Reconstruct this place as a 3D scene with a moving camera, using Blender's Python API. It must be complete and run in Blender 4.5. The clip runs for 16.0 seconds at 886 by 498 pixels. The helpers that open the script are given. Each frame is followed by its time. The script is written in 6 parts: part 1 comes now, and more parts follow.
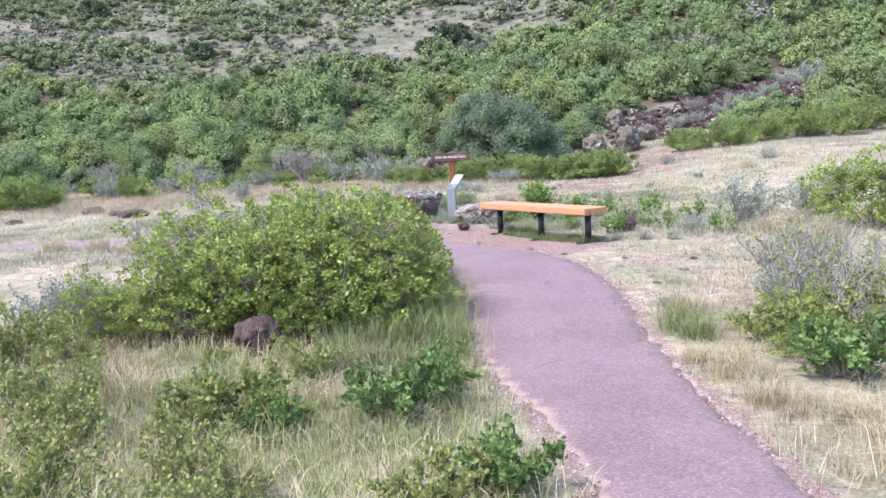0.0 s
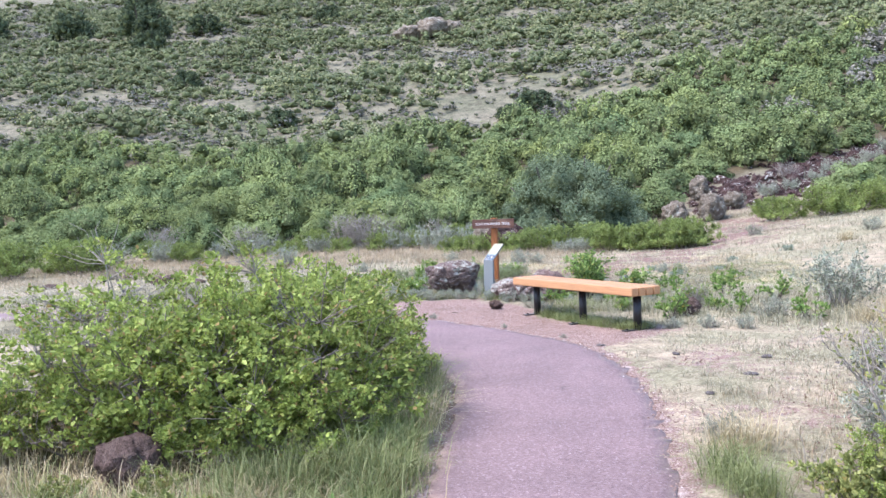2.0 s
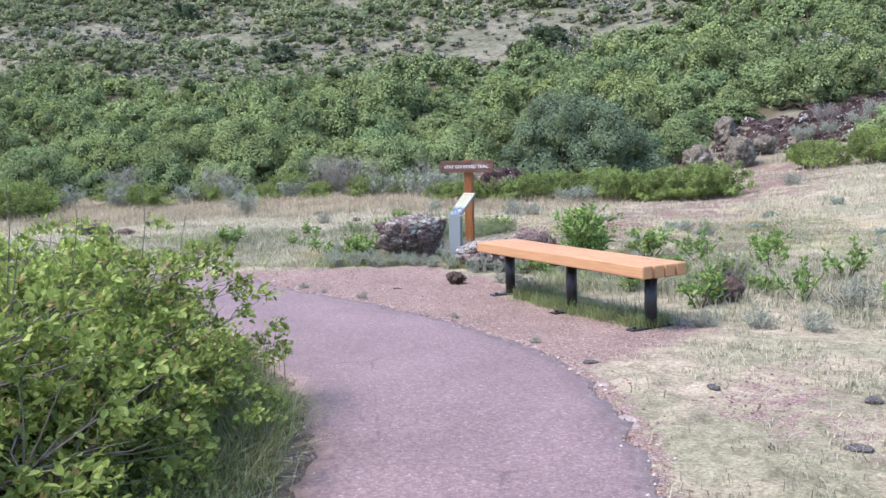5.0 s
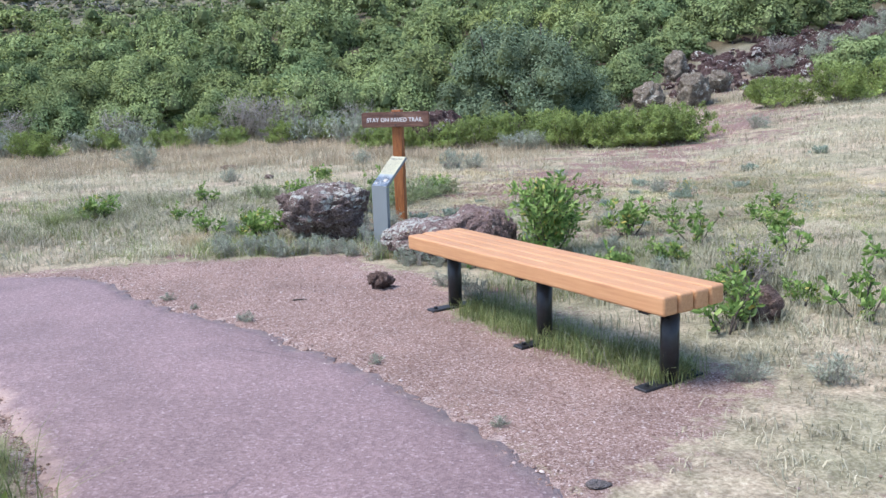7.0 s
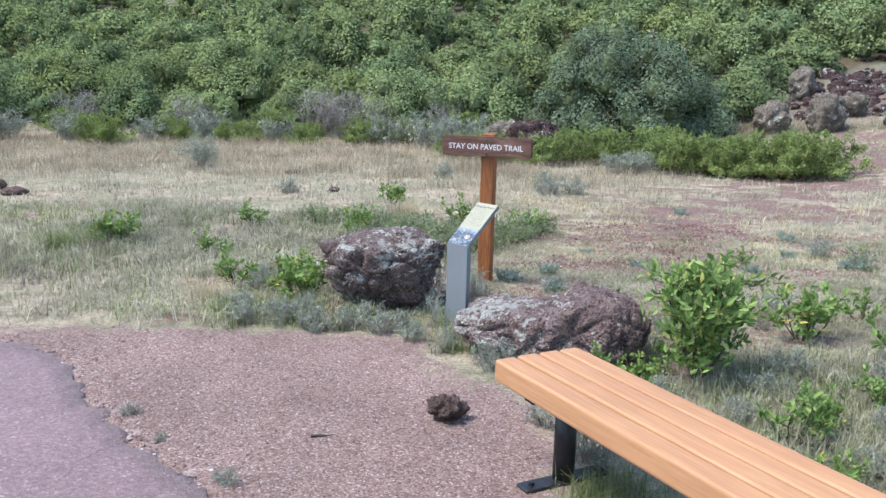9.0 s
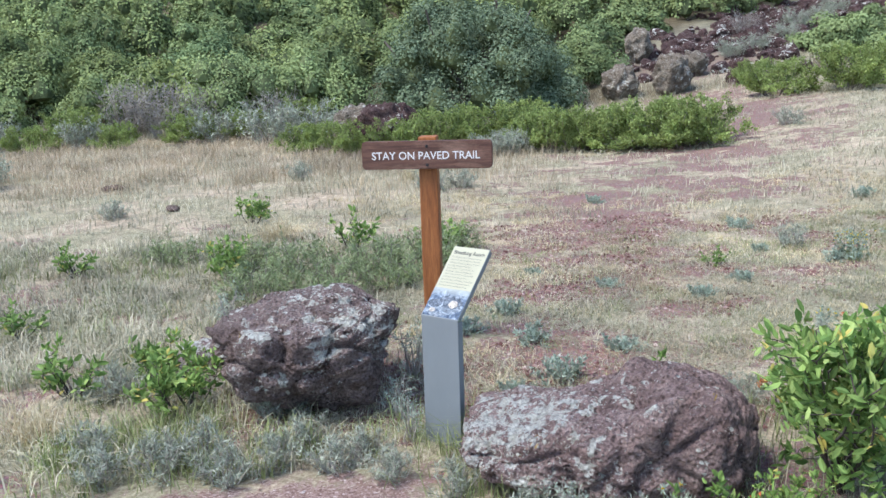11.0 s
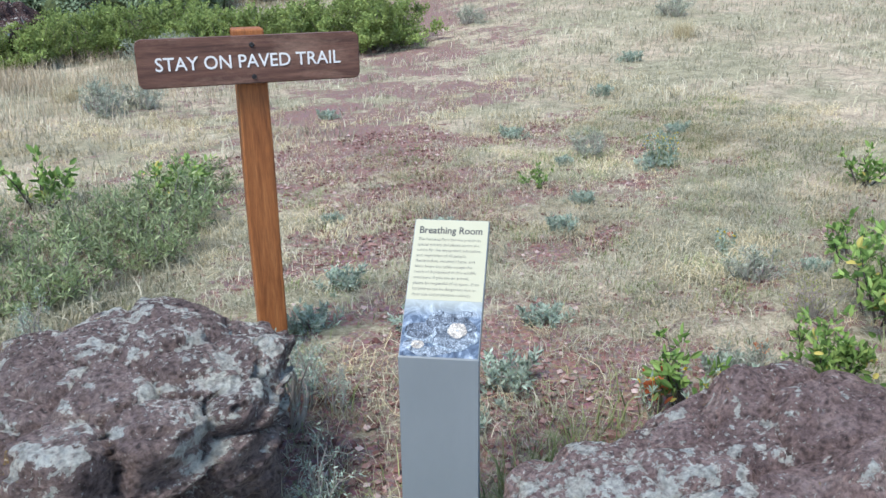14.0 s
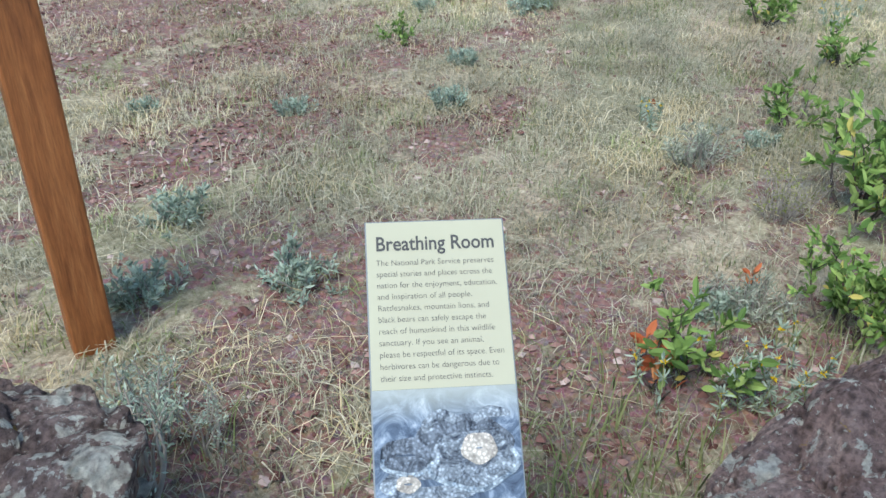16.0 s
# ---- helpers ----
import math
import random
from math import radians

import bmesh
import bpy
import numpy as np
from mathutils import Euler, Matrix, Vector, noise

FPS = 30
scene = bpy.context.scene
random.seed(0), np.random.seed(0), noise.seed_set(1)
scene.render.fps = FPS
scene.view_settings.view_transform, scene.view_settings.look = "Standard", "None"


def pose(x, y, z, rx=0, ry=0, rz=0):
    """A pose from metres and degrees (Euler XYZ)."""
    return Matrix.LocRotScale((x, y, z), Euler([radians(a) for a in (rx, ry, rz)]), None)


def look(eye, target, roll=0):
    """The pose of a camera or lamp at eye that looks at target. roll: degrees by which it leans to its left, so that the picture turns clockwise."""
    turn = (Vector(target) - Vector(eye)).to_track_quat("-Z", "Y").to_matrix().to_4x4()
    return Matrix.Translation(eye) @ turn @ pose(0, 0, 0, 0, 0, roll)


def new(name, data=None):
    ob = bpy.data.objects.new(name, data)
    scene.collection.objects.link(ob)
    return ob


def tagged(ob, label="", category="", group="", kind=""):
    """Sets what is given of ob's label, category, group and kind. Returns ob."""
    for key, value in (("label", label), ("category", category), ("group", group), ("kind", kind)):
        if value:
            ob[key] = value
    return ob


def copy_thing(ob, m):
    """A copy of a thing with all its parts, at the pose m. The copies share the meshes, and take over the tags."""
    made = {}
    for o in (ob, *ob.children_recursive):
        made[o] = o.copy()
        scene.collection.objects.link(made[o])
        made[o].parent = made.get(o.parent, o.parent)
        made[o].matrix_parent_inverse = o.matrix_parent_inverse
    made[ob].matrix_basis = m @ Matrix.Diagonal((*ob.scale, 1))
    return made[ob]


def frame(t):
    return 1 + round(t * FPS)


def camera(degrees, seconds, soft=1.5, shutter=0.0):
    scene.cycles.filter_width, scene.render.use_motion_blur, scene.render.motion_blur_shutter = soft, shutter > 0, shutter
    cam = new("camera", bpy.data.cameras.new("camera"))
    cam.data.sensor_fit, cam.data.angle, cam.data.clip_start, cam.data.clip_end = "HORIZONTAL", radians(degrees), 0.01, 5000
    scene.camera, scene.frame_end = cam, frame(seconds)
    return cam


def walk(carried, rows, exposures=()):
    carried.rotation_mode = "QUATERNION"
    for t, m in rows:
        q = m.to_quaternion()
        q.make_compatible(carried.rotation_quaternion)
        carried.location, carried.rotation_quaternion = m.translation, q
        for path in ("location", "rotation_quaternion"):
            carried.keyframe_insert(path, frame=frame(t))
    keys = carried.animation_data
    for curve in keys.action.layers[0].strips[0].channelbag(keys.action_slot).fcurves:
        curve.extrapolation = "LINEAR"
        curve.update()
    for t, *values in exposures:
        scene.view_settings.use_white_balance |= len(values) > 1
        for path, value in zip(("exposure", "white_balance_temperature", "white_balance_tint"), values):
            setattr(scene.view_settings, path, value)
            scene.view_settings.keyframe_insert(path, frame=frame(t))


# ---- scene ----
cam = camera(55.6, 16.0, 1.5)
METRES, EYE, TILT, LEAN, TURN = 15.6, 1.5, 0.0, 0.0, 0.0
PATH = [
    (0, (0.272, 0.954, 1.467), (0.241, 2.936, 1.198), -2.7),
    (0.5, (0.476, 1.411, 1.456), (0.347, 3.389, 1.188), -2.7),
    (1, (0.74, 1.852, 1.427), (0.539, 3.827, 1.188), -2.9),
    (1.5, (0.905, 2.347, 1.399), (0.68, 4.327, 1.228), -2.7),
    (2, (1.042, 2.855, 1.361), (0.806, 4.839, 1.261), -2.2),
    (2.5, (1.209, 3.315, 1.322), (0.801, 5.27, 1.214), -2.2),
    (3, (1.279, 3.875, 1.262), (0.949, 5.842, 1.115), -1.4),
    (3.2, (1.311, 4.09, 1.25), (0.992, 6.059, 1.103), -1.1),
    (5.3, (1.383, 6.31, 1.252), (1.135, 8.281, 1.017), -1.7),
    (5.5, (1.347, 6.545, 1.288), (1.152, 8.523, 1.065), -1.4),
    (6, (1.326, 7.106, 1.274), (1.218, 9.089, 1.034), -1.5),
    (6.5, (1.302, 7.649, 1.317), (1.201, 9.624, 1.019), -2.0),
    (7, (1.222, 8.148, 1.386), (1.095, 10.106, 1.001), -1.9),
    (7.5, (1.218, 8.679, 1.425), (1.014, 10.619, 0.986), -1.2),
    (8, (1.127, 9.219, 1.428), (0.846, 11.153, 1.002), -0.1),
    (8.5, (1.035, 9.751, 1.485), (0.707, 11.683, 1.083), 1.0),
    (9, (0.948, 10.233, 1.533), (0.637, 12.169, 1.14), 1.5),
    (9.5, (0.727, 10.709, 1.549), (0.526, 12.66, 1.155), 0.9),
    (10, (0.535, 11.151, 1.545), (0.453, 13.104, 1.121), -0.7),
    (10.2, (0.451, 11.35, 1.562), (0.397, 13.303, 1.132), -1.1),
    (12.3, (-0.466, 12.863, 1.543), (-0.03, 14.738, 1.002), -2.0),
    (12.5, (-0.525, 12.958, 1.546), (-0.047, 14.814, 0.974), -2.0),
    (13, (-0.596, 13.227, 1.457), (-0.023, 15.035, 0.823), -1.8),
    (13.5, (-0.592, 13.534, 1.445), (0.092, 15.282, 0.755), -1.3),
    (14, (-0.55, 13.825, 1.37), (0.371, 15.472, 0.705), -0.7),
    (14.5, (-0.491, 14.156, 1.338), (0.564, 15.7, 0.628), -1.3),
    (15, (-0.349, 14.457, 1.298), (0.76, 15.905, 0.476), -1.2),
    (15.5, (-0.276, 14.663, 1.284), (0.87, 16.003, 0.34), -0.3),
    (16, (-0.236, 14.776, 1.297), (0.937, 16.02, 0.259), 1.1),
]
walk(cam, [(t, look(eye, target, roll)) for t, eye, target, roll in PATH],
     [(0, 1.82, 6330, 20), (3, 1.78, 6330, 20), (5.5, 1.55, 6330, 17), (7, 1.45, 6330, 15), (10, 1.42, 6330, 13), (12.5, 1.5, 6330, 13), (14, 1.34, 6330, 10), (16, 1.12, 6330, 6)])

# ---- world and sun: bright, thinly overcast sky ----
world = bpy.data.worlds.new("world")
scene.world = world
world.use_nodes = True
wn = world.node_tree.nodes
sky = wn.new("ShaderNodeTexSky")
sky.sky_type = "NISHITA"
sky.sun_disc = False
sky.sun_elevation = radians(58)
sky.sun_rotation = radians(248)
sky.dust_density = 0.6
sky.air_density = 1.0
sky.ozone_density = 1.0
world.node_tree.links.new(sky.outputs["Color"], wn["Background"].inputs["Color"])
wn["Background"].inputs["Strength"].default_value = 0.15
sun_data = bpy.data.lights.new("sun", "SUN")
sun_data.energy, sun_data.angle, sun_data.color = 2.1, radians(22), (1.0, 0.97, 0.93)
sun = new("sun", sun_data)
az, el = radians(248), radians(58)
sun.matrix_world = look((math.sin(az) * math.cos(el) * 60, math.cos(az) * math.cos(el) * 60, math.sin(el) * 60), (0, 0, 0))

# ---- materials ----


class Nodes:
    """A short hand for one node material."""

    def __init__(self, name, rough=0.8, metal=0.0, spec=0.3):
        self.mat = bpy.data.materials.new(name)
        self.mat.use_nodes = True
        self.t = self.mat.node_tree
        self.bsdf = self.t.nodes["Principled BSDF"]
        self.bsdf.inputs["Roughness"].default_value = rough
        self.bsdf.inputs["Metallic"].default_value = metal
        self.bsdf.inputs["Specular IOR Level"].default_value = spec
        self.coord = self.t.nodes.new("ShaderNodeTexCoord")

    def link(self, a, b):
        self.t.links.new(a, b)

    def space(self, kind="Object", scale=(1, 1, 1), rot=(0, 0, 0)):
        m = self.t.nodes.new("ShaderNodeMapping")
        m.inputs["Scale"].default_value = scale
        m.inputs["Rotation"].default_value = rot
        self.link(self.coord.outputs[kind], m.inputs["Vector"])
        return m.outputs["Vector"]

    def noise(self, scale, detail=4, rough=0.6, vector=None, distort=0.0):
        n = self.t.nodes.new("ShaderNodeTexNoise")
        n.inputs["Scale"].default_value = scale
        n.inputs["Detail"].default_value = detail
        n.inputs["Roughness"].default_value = rough
        n.inputs["Distortion"].default_value = distort
        self.link(vector or self.coord.outputs["Object"], n.inputs["Vector"])
        return n.outputs["Fac"]

    def voronoi(self, scale, vector=None, out="Distance", feature="F1"):
        n = self.t.nodes.new("ShaderNodeTexVoronoi")
        n.feature = feature
        n.inputs["Scale"].default_value = scale
        self.link(vector or self.coord.outputs["Object"], n.inputs["Vector"])
        return n.outputs[out]

    def ramp(self, fac, stops, ease="LINEAR"):
        n = self.t.nodes.new("ShaderNodeValToRGB")
        n.color_ramp.interpolation = ease
        e = n.color_ramp.elements
        while len(e) < len(stops):
            e.new(0.5)
        for k, (p, c) in zip(e, stops):
            k.position = p
            k.color = (c, c, c, 1) if isinstance(c, (int, float)) else (*c, 1)
        self.link(fac, n.inputs["Fac"])
        return n.outputs["Color"]

    def mix(self, fac, a, b, mode="MIX"):
        n = self.t.nodes.new("ShaderNodeMix")
        n.data_type, n.blend_type = "RGBA", mode
        for v, i in ((fac, 0), (a, 6), (b, 7)):
            if isinstance(v, (int, float)):
                n.inputs[i].default_value = v if i == 0 else (v, v, v, 1)
            elif isinstance(v, tuple):
                n.inputs[i].default_value = (*v, 1)
            else:
                self.link(v, n.inputs[i])
        return n.outputs[2]

    def math(self, op, a, b=0.0):
        n = self.t.nodes.new("ShaderNodeMath")
        n.operation = op
        n.use_clamp = op in ("ADD", "SUBTRACT")
        for v, i in ((a, 0), (b, 1)):
            if isinstance(v, (int, float)):
                n.inputs[i].default_value = v
            else:
                self.link(v, n.inputs[i])
        return n.outputs[0]

    def attr(self, name):
        n = self.t.nodes.new("ShaderNodeAttribute")
        n.attribute_name = name
        return n.outputs["Fac"]

    def island(self):
        return self.t.nodes.new("ShaderNodeNewGeometry").outputs["Random Per Island"]

    def thing_random(self):
        return self.t.nodes.new("ShaderNodeObjectInfo").outputs["Random"]

    def color(self, c):
        if isinstance(c, tuple):
            self.bsdf.inputs["Base Color"].default_value = (*c, 1)
        else:
            self.link(c, self.bsdf.inputs["Base Color"])
        return self

    def bump(self, height, strength=0.5, distance=0.01):
        n = self.t.nodes.new("ShaderNodeBump")
        n.inputs["Strength"].default_value = strength
        n.inputs["Distance"].default_value = distance
        self.link(height, n.inputs["Height"])
        self.link(n.outputs["Normal"], self.bsdf.inputs["Normal"])
        return self

    def see_through(self, color, amount=0.3):
        """Light that shines through a thin leaf."""
        t = self.t.nodes.new("ShaderNodeBsdfTranslucent")
        m = self.t.nodes.new("ShaderNodeMixShader")
        m.inputs["Fac"].default_value = amount
        self.link(color, t.inputs["Color"])
        self.link(self.bsdf.outputs["BSDF"], m.inputs[1])
        self.link(t.outputs["BSDF"], m.inputs[2])
        self.link(m.outputs["Shader"], self.t.nodes["Material Output"].inputs["Surface"])
        return self


def leaf_material(name, dark, mid, light, odd=None, through_amount=0.3, patch=0.8, gap_shade=0.0, bush=None, gloss=0.18):
    n = Nodes(name, rough=0.85 - gloss * 1.4, spec=gloss)
    c = n.ramp(n.island(), [(0.0, dark), (0.5, mid), (1.0, light)])
    tone = n.ramp(n.noise(patch, 2), [(0.3, 0.62), (0.7, 1.3)])
    c = n.mix(1.0, c, tone, "MULTIPLY")
    if odd:
        c = n.mix(n.ramp(n.island(), [(0.965, 0.0), (0.97, 1.0)]), c, odd)
    # noise multiplied into the colour imitates shaded gaps between brighter leaves
    if gap_shade:
        fine = n.noise(gap_shade, 7, 0.8, distort=0.4)
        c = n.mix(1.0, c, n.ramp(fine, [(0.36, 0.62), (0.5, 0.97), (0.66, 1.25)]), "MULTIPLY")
    if bush:
        c = n.mix(1.0, c, n.ramp(n.attr("tone"), [(0.0, bush[0]), (0.5, (1.0, 1.0, 1.0)), (1.0, bush[1])]), "MULTIPLY")
    n.color(c)
    return n.see_through(c, through_amount).mat


def twig_material(name, a, b):
    n = Nodes(name, rough=0.9)
    v = n.space(scale=(1, 1, 0.2))
    n.color(n.ramp(n.noise(40, 4, vector=v), [(0.3, a), (0.7, b)]))
    return n.bump(n.noise(120, 3, vector=v), 0.5, 0.003).mat


M_OAK = leaf_material("oak leaves", (0.145, 0.195, 0.052), (0.255, 0.325, 0.08), (0.42, 0.485, 0.14), (0.36, 0.26, 0.11), 0.38, patch=2.2)
M_BROAD = leaf_material("broad green leaves", (0.095, 0.175, 0.045), (0.19, 0.30, 0.078), (0.34, 0.44, 0.14), (0.45, 0.38, 0.10), patch=3.0)
M_DARKGREEN = leaf_material("dark green leaves", (0.08, 0.14, 0.042), (0.15, 0.235, 0.07), (0.24, 0.34, 0.11))
M_LOW = leaf_material("low shrub leaves", (0.16, 0.185, 0.06), (0.265, 0.30, 0.095), (0.41, 0.425, 0.155), (0.34, 0.28, 0.09), patch=1.0)
M_BAND = leaf_material("meadow edge shrub leaves", (0.17, 0.225, 0.07), (0.235, 0.30, 0.098), (0.315, 0.38, 0.135), None, patch=0.9, gap_shade=3.0, gloss=0.02)
M_FEATHER = leaf_material("grey-green feathery leaves", (0.15, 0.195, 0.085), (0.245, 0.30, 0.145), (0.36, 0.41, 0.22), patch=2.0)
M_SAGE = leaf_material("silver sage leaves", (0.18, 0.205, 0.145), (0.285, 0.315, 0.235), (0.43, 0.46, 0.36), through_amount=0.15, patch=3.0)
M_BLUESAGE = leaf_material("blue-green sage leaves", (0.19, 0.245, 0.18), (0.30, 0.375, 0.285), (0.43, 0.50, 0.40), through_amount=0.15, patch=3.0)
M_DEADLEAF = leaf_material("grey dry leaves", (0.162, 0.144, 0.126), (0.261, 0.243, 0.216), (0.360, 0.342, 0.297), through_amount=0.1)
M_JUNIPER = leaf_material("juniper scales", (0.095, 0.135, 0.08), (0.135, 0.182, 0.108), (0.19, 0.24, 0.15), None, 0.08, patch=0.8, gap_shade=4.0, gloss=0.02)
M_DARKJUNIPER = leaf_material("dark juniper scales", (0.045, 0.068, 0.04), (0.075, 0.105, 0.06), (0.12, 0.155, 0.09), None, 0.08, patch=0.3, gap_shade=2.0, gloss=0.02)
M_RUST = leaf_material("rusty leaves", (0.16, 0.09, 0.045), (0.26, 0.15, 0.07), (0.32, 0.22, 0.10), gloss=0.02)
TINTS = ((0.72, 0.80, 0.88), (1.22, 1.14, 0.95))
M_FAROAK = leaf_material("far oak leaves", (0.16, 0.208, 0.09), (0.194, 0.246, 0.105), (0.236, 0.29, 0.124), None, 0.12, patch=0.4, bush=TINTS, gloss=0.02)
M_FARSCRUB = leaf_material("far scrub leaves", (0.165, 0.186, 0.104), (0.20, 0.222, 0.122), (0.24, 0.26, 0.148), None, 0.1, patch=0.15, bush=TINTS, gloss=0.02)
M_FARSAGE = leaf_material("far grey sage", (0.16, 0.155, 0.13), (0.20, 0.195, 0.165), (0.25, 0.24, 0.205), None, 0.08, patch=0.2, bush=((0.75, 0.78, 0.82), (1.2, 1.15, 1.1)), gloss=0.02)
M_STRAW = leaf_material("dry grass blades", (0.33, 0.27, 0.14), (0.50, 0.42, 0.25), (0.66, 0.58, 0.40), through_amount=0.25)
M_TANGRASS = leaf_material("tan seeding grass", (0.265, 0.205, 0.13), (0.38, 0.305, 0.20), (0.52, 0.435, 0.31), through_amount=0.2, patch=0.7)
M_MEADOW = leaf_material("cropped meadow grass", (0.245, 0.23, 0.148), (0.38, 0.355, 0.248), (0.52, 0.475, 0.355), through_amount=0.2)
M_GREENGRASS = leaf_material("green grass blades", (0.13, 0.17, 0.06), (0.22, 0.26, 0.10), (0.34, 0.36, 0.17), through_amount=0.25)
M_FINEGRASS = leaf_material("matted grey-green grass", (0.18, 0.175, 0.105), (0.30, 0.295, 0.195), (0.45, 0.43, 0.31), through_amount=0.2, patch=2.5)
M_FLOWER = leaf_material("yellow petals", (0.70, 0.45, 0.01), (0.80, 0.55, 0.02), (0.85, 0.65, 0.05))
M_REDLEAF = leaf_material("orange red leaves", (0.50, 0.12, 0.05), (0.62, 0.20, 0.08), (0.65, 0.30, 0.12))
M_TWIG = twig_material("grey bark", (0.10, 0.085, 0.07), (0.24, 0.21, 0.18))
M_DEADTWIG = twig_material("weathered dead twigs", (0.18, 0.16, 0.135), (0.36, 0.325, 0.28))
# deep green for the crown cores: shade between the leaves, put into the colour
M_INNER_SHADE = leaf_material("painted shade inside crowns", (0.085, 0.105, 0.05), (0.10, 0.124, 0.058), (0.116, 0.14, 0.066), None, 0.0, patch=1.2, gap_shade=7.0, gloss=0.02)
M_DARKTWIG = twig_material("dark bark", (0.04, 0.032, 0.028), (0.11, 0.09, 0.075))


def ground_material():
    n = Nodes("dry meadow soil", rough=0.95, spec=0.1)
    blades = n.noise(55, 6, 0.75)
    fine = n.noise(140, 3, 0.7)
    straw = n.ramp(blades, [(0.28, (0.15, 0.115, 0.08)), (0.46, (0.335, 0.27, 0.19)), (0.62, (0.50, 0.425, 0.31)), (0.8, (0.60, 0.54, 0.43))])
    green = n.ramp(blades, [(0.3, (0.12, 0.12, 0.06)), (0.55, (0.27, 0.255, 0.165)), (0.75, (0.42, 0.39, 0.285))])
    c = n.mix(n.ramp(n.noise(0.9, 5, 0.65), [(0.38, 0.0), (0.56, 0.85)]), straw, green)
    clump = n.ramp(n.noise(6, 6, 0.75, distort=0.8), [(0.34, 0.42), (0.60, 1.12)])
    c = n.mix(0.8, c, clump, "MULTIPLY")
    # red volcanic cinder soil
    grit = n.voronoi(70, out="Color")
    red = n.ramp(n.noise(45, 5, 0.8), [(0.3, (0.11, 0.063, 0.054)), (0.5, (0.21, 0.133, 0.114)), (0.66, (0.32, 0.22, 0.19)), (0.8, (0.42, 0.32, 0.28))])
    red = n.mix(0.35, red, n.mix(1.0, red, grit, "MULTIPLY"))
    # pinkish crushed gravel
    peb = n.voronoi(130, out="Color")
    sep = n.t.nodes.new("ShaderNodeSeparateColor")
    n.link(peb, sep.inputs[0])
    gravel = n.ramp(sep.outputs[0], [(0.0, (0.145, 0.092, 0.076)), (0.35, (0.23, 0.153, 0.127)), (0.7, (0.295, 0.21, 0.178)), (0.93, (0.37, 0.28, 0.245)), (1.0, (0.52, 0.44, 0.40))])
    gravel = n.mix(0.8, gravel, n.ramp(n.noise(1.7, 5, 0.65), [(0.3, 0.75), (0.7, 1.15)]), "MULTIPLY")
    mottle = n.t.nodes.new("ShaderNodeMath")
    mottle.operation = "MULTIPLY_ADD"
    n.link(n.noise(8, 7, 0.75), mottle.inputs[0])
    mottle.inputs[1].default_value, mottle.inputs[2].default_value = 2.2, -1.1
    ragged = mottle.outputs[0]
    bare = n.ramp(n.math("ADD", n.attr("bare"), ragged), [(0.43, 0.0), (0.58, 0.97)])
    grav = n.ramp(n.math("ADD", n.attr("gravel"), ragged), [(0.36, 0.0), (0.62, 1.0)])
    c = n.mix(bare, c, red)
    c = n.mix(grav, c, gravel)
    rim = n.ramp(n.math("ADD", n.attr("rim"), ragged), [(0.45, 0.0), (0.7, 0.85)])
    c = n.mix(rim, c, n.ramp(n.noise(70, 5, 0.8), [(0.3, (0.24, 0.175, 0.155)), (0.55, (0.46, 0.38, 0.34)), (0.75, (0.62, 0.55, 0.50))]))
    # dry upper slope: paler and greyer
    up = n.mix(n.ramp(n.noise(0.16, 5, 0.7), [(0.35, 0.0), (0.6, 1.0)]), (0.188, 0.17, 0.125), (0.122, 0.122, 0.08))
    up = n.mix(0.6, up, n.ramp(n.noise(1.3, 9, 0.92), [(0.40, 0.2), (0.58, 1.7)]), "MULTIPLY")
    c = n.mix(n.attr("slope"), c, up)
    litter = n.ramp(n.noise(6, 6, 0.75), [(0.3, (0.05, 0.042, 0.026)), (0.7, (0.14, 0.115, 0.07))])
    c = n.mix(n.attr("litter"), c, litter)
    n.color(c)
    return n.bump(n.mix(grav, n.mix(0.5, blades, fine), n.noise(110, 5, 0.8)), 0.8, 0.014).mat


def asphalt_material():
    n = Nodes("mauve chip-seal asphalt", rough=0.72, spec=0.4)
    v = n.voronoi(95, out="Color")
    sep = n.t.nodes.new("ShaderNodeSeparateColor")
    n.link(v, sep.inputs[0])
    chips = n.ramp(sep.outputs[0], [(0.0, (0.112, 0.071, 0.070)), (0.5, (0.178, 0.119, 0.116)), (0.88, (0.24, 0.168, 0.163)), (0.965, (0.275, 0.21, 0.205)), (1.0, (0.36, 0.29, 0.28))])
    c = n.mix(0.66, (0.185, 0.128, 0.125), chips)
    c = n.mix(0.9, c, n.ramp(n.noise(1.3, 5, 0.65), [(0.3, 0.80), (0.7, 1.16)]), "MULTIPLY")
    wear = n.ramp(n.noise(3.5, 6, 0.75, distort=0.6), [(0.62, 0.0), (0.75, 0.45)])
    c = n.mix(wear, c, (0.27, 0.19, 0.175))
    crack = n.ramp(n.voronoi(0.55, n.space(scale=(1, 1, 1)), feature="DISTANCE_TO_EDGE"), [(0.0, 1.0), (0.006, 0.0)])
    c = n.mix(n.math("MULTIPLY", crack, n.ramp(n.noise(2, 3), [(0.5, 0.0), (0.6, 0.6)])), c, (0.07, 0.05, 0.052))
    dust = n.ramp(n.math("ADD", n.attr("edge"), n.math("MULTIPLY", n.math("SUBTRACT", n.noise(11, 5, 0.75), 0.5), 1.4)), [(0.5, 0.0), (1.0, 0.6)])
    c = n.mix(dust, c, (0.36, 0.27, 0.23))
    n.color(c)
    return n.bump(n.mix(0.5, n.voronoi(95), n.noise(160, 3)), 0.55, 0.008).mat


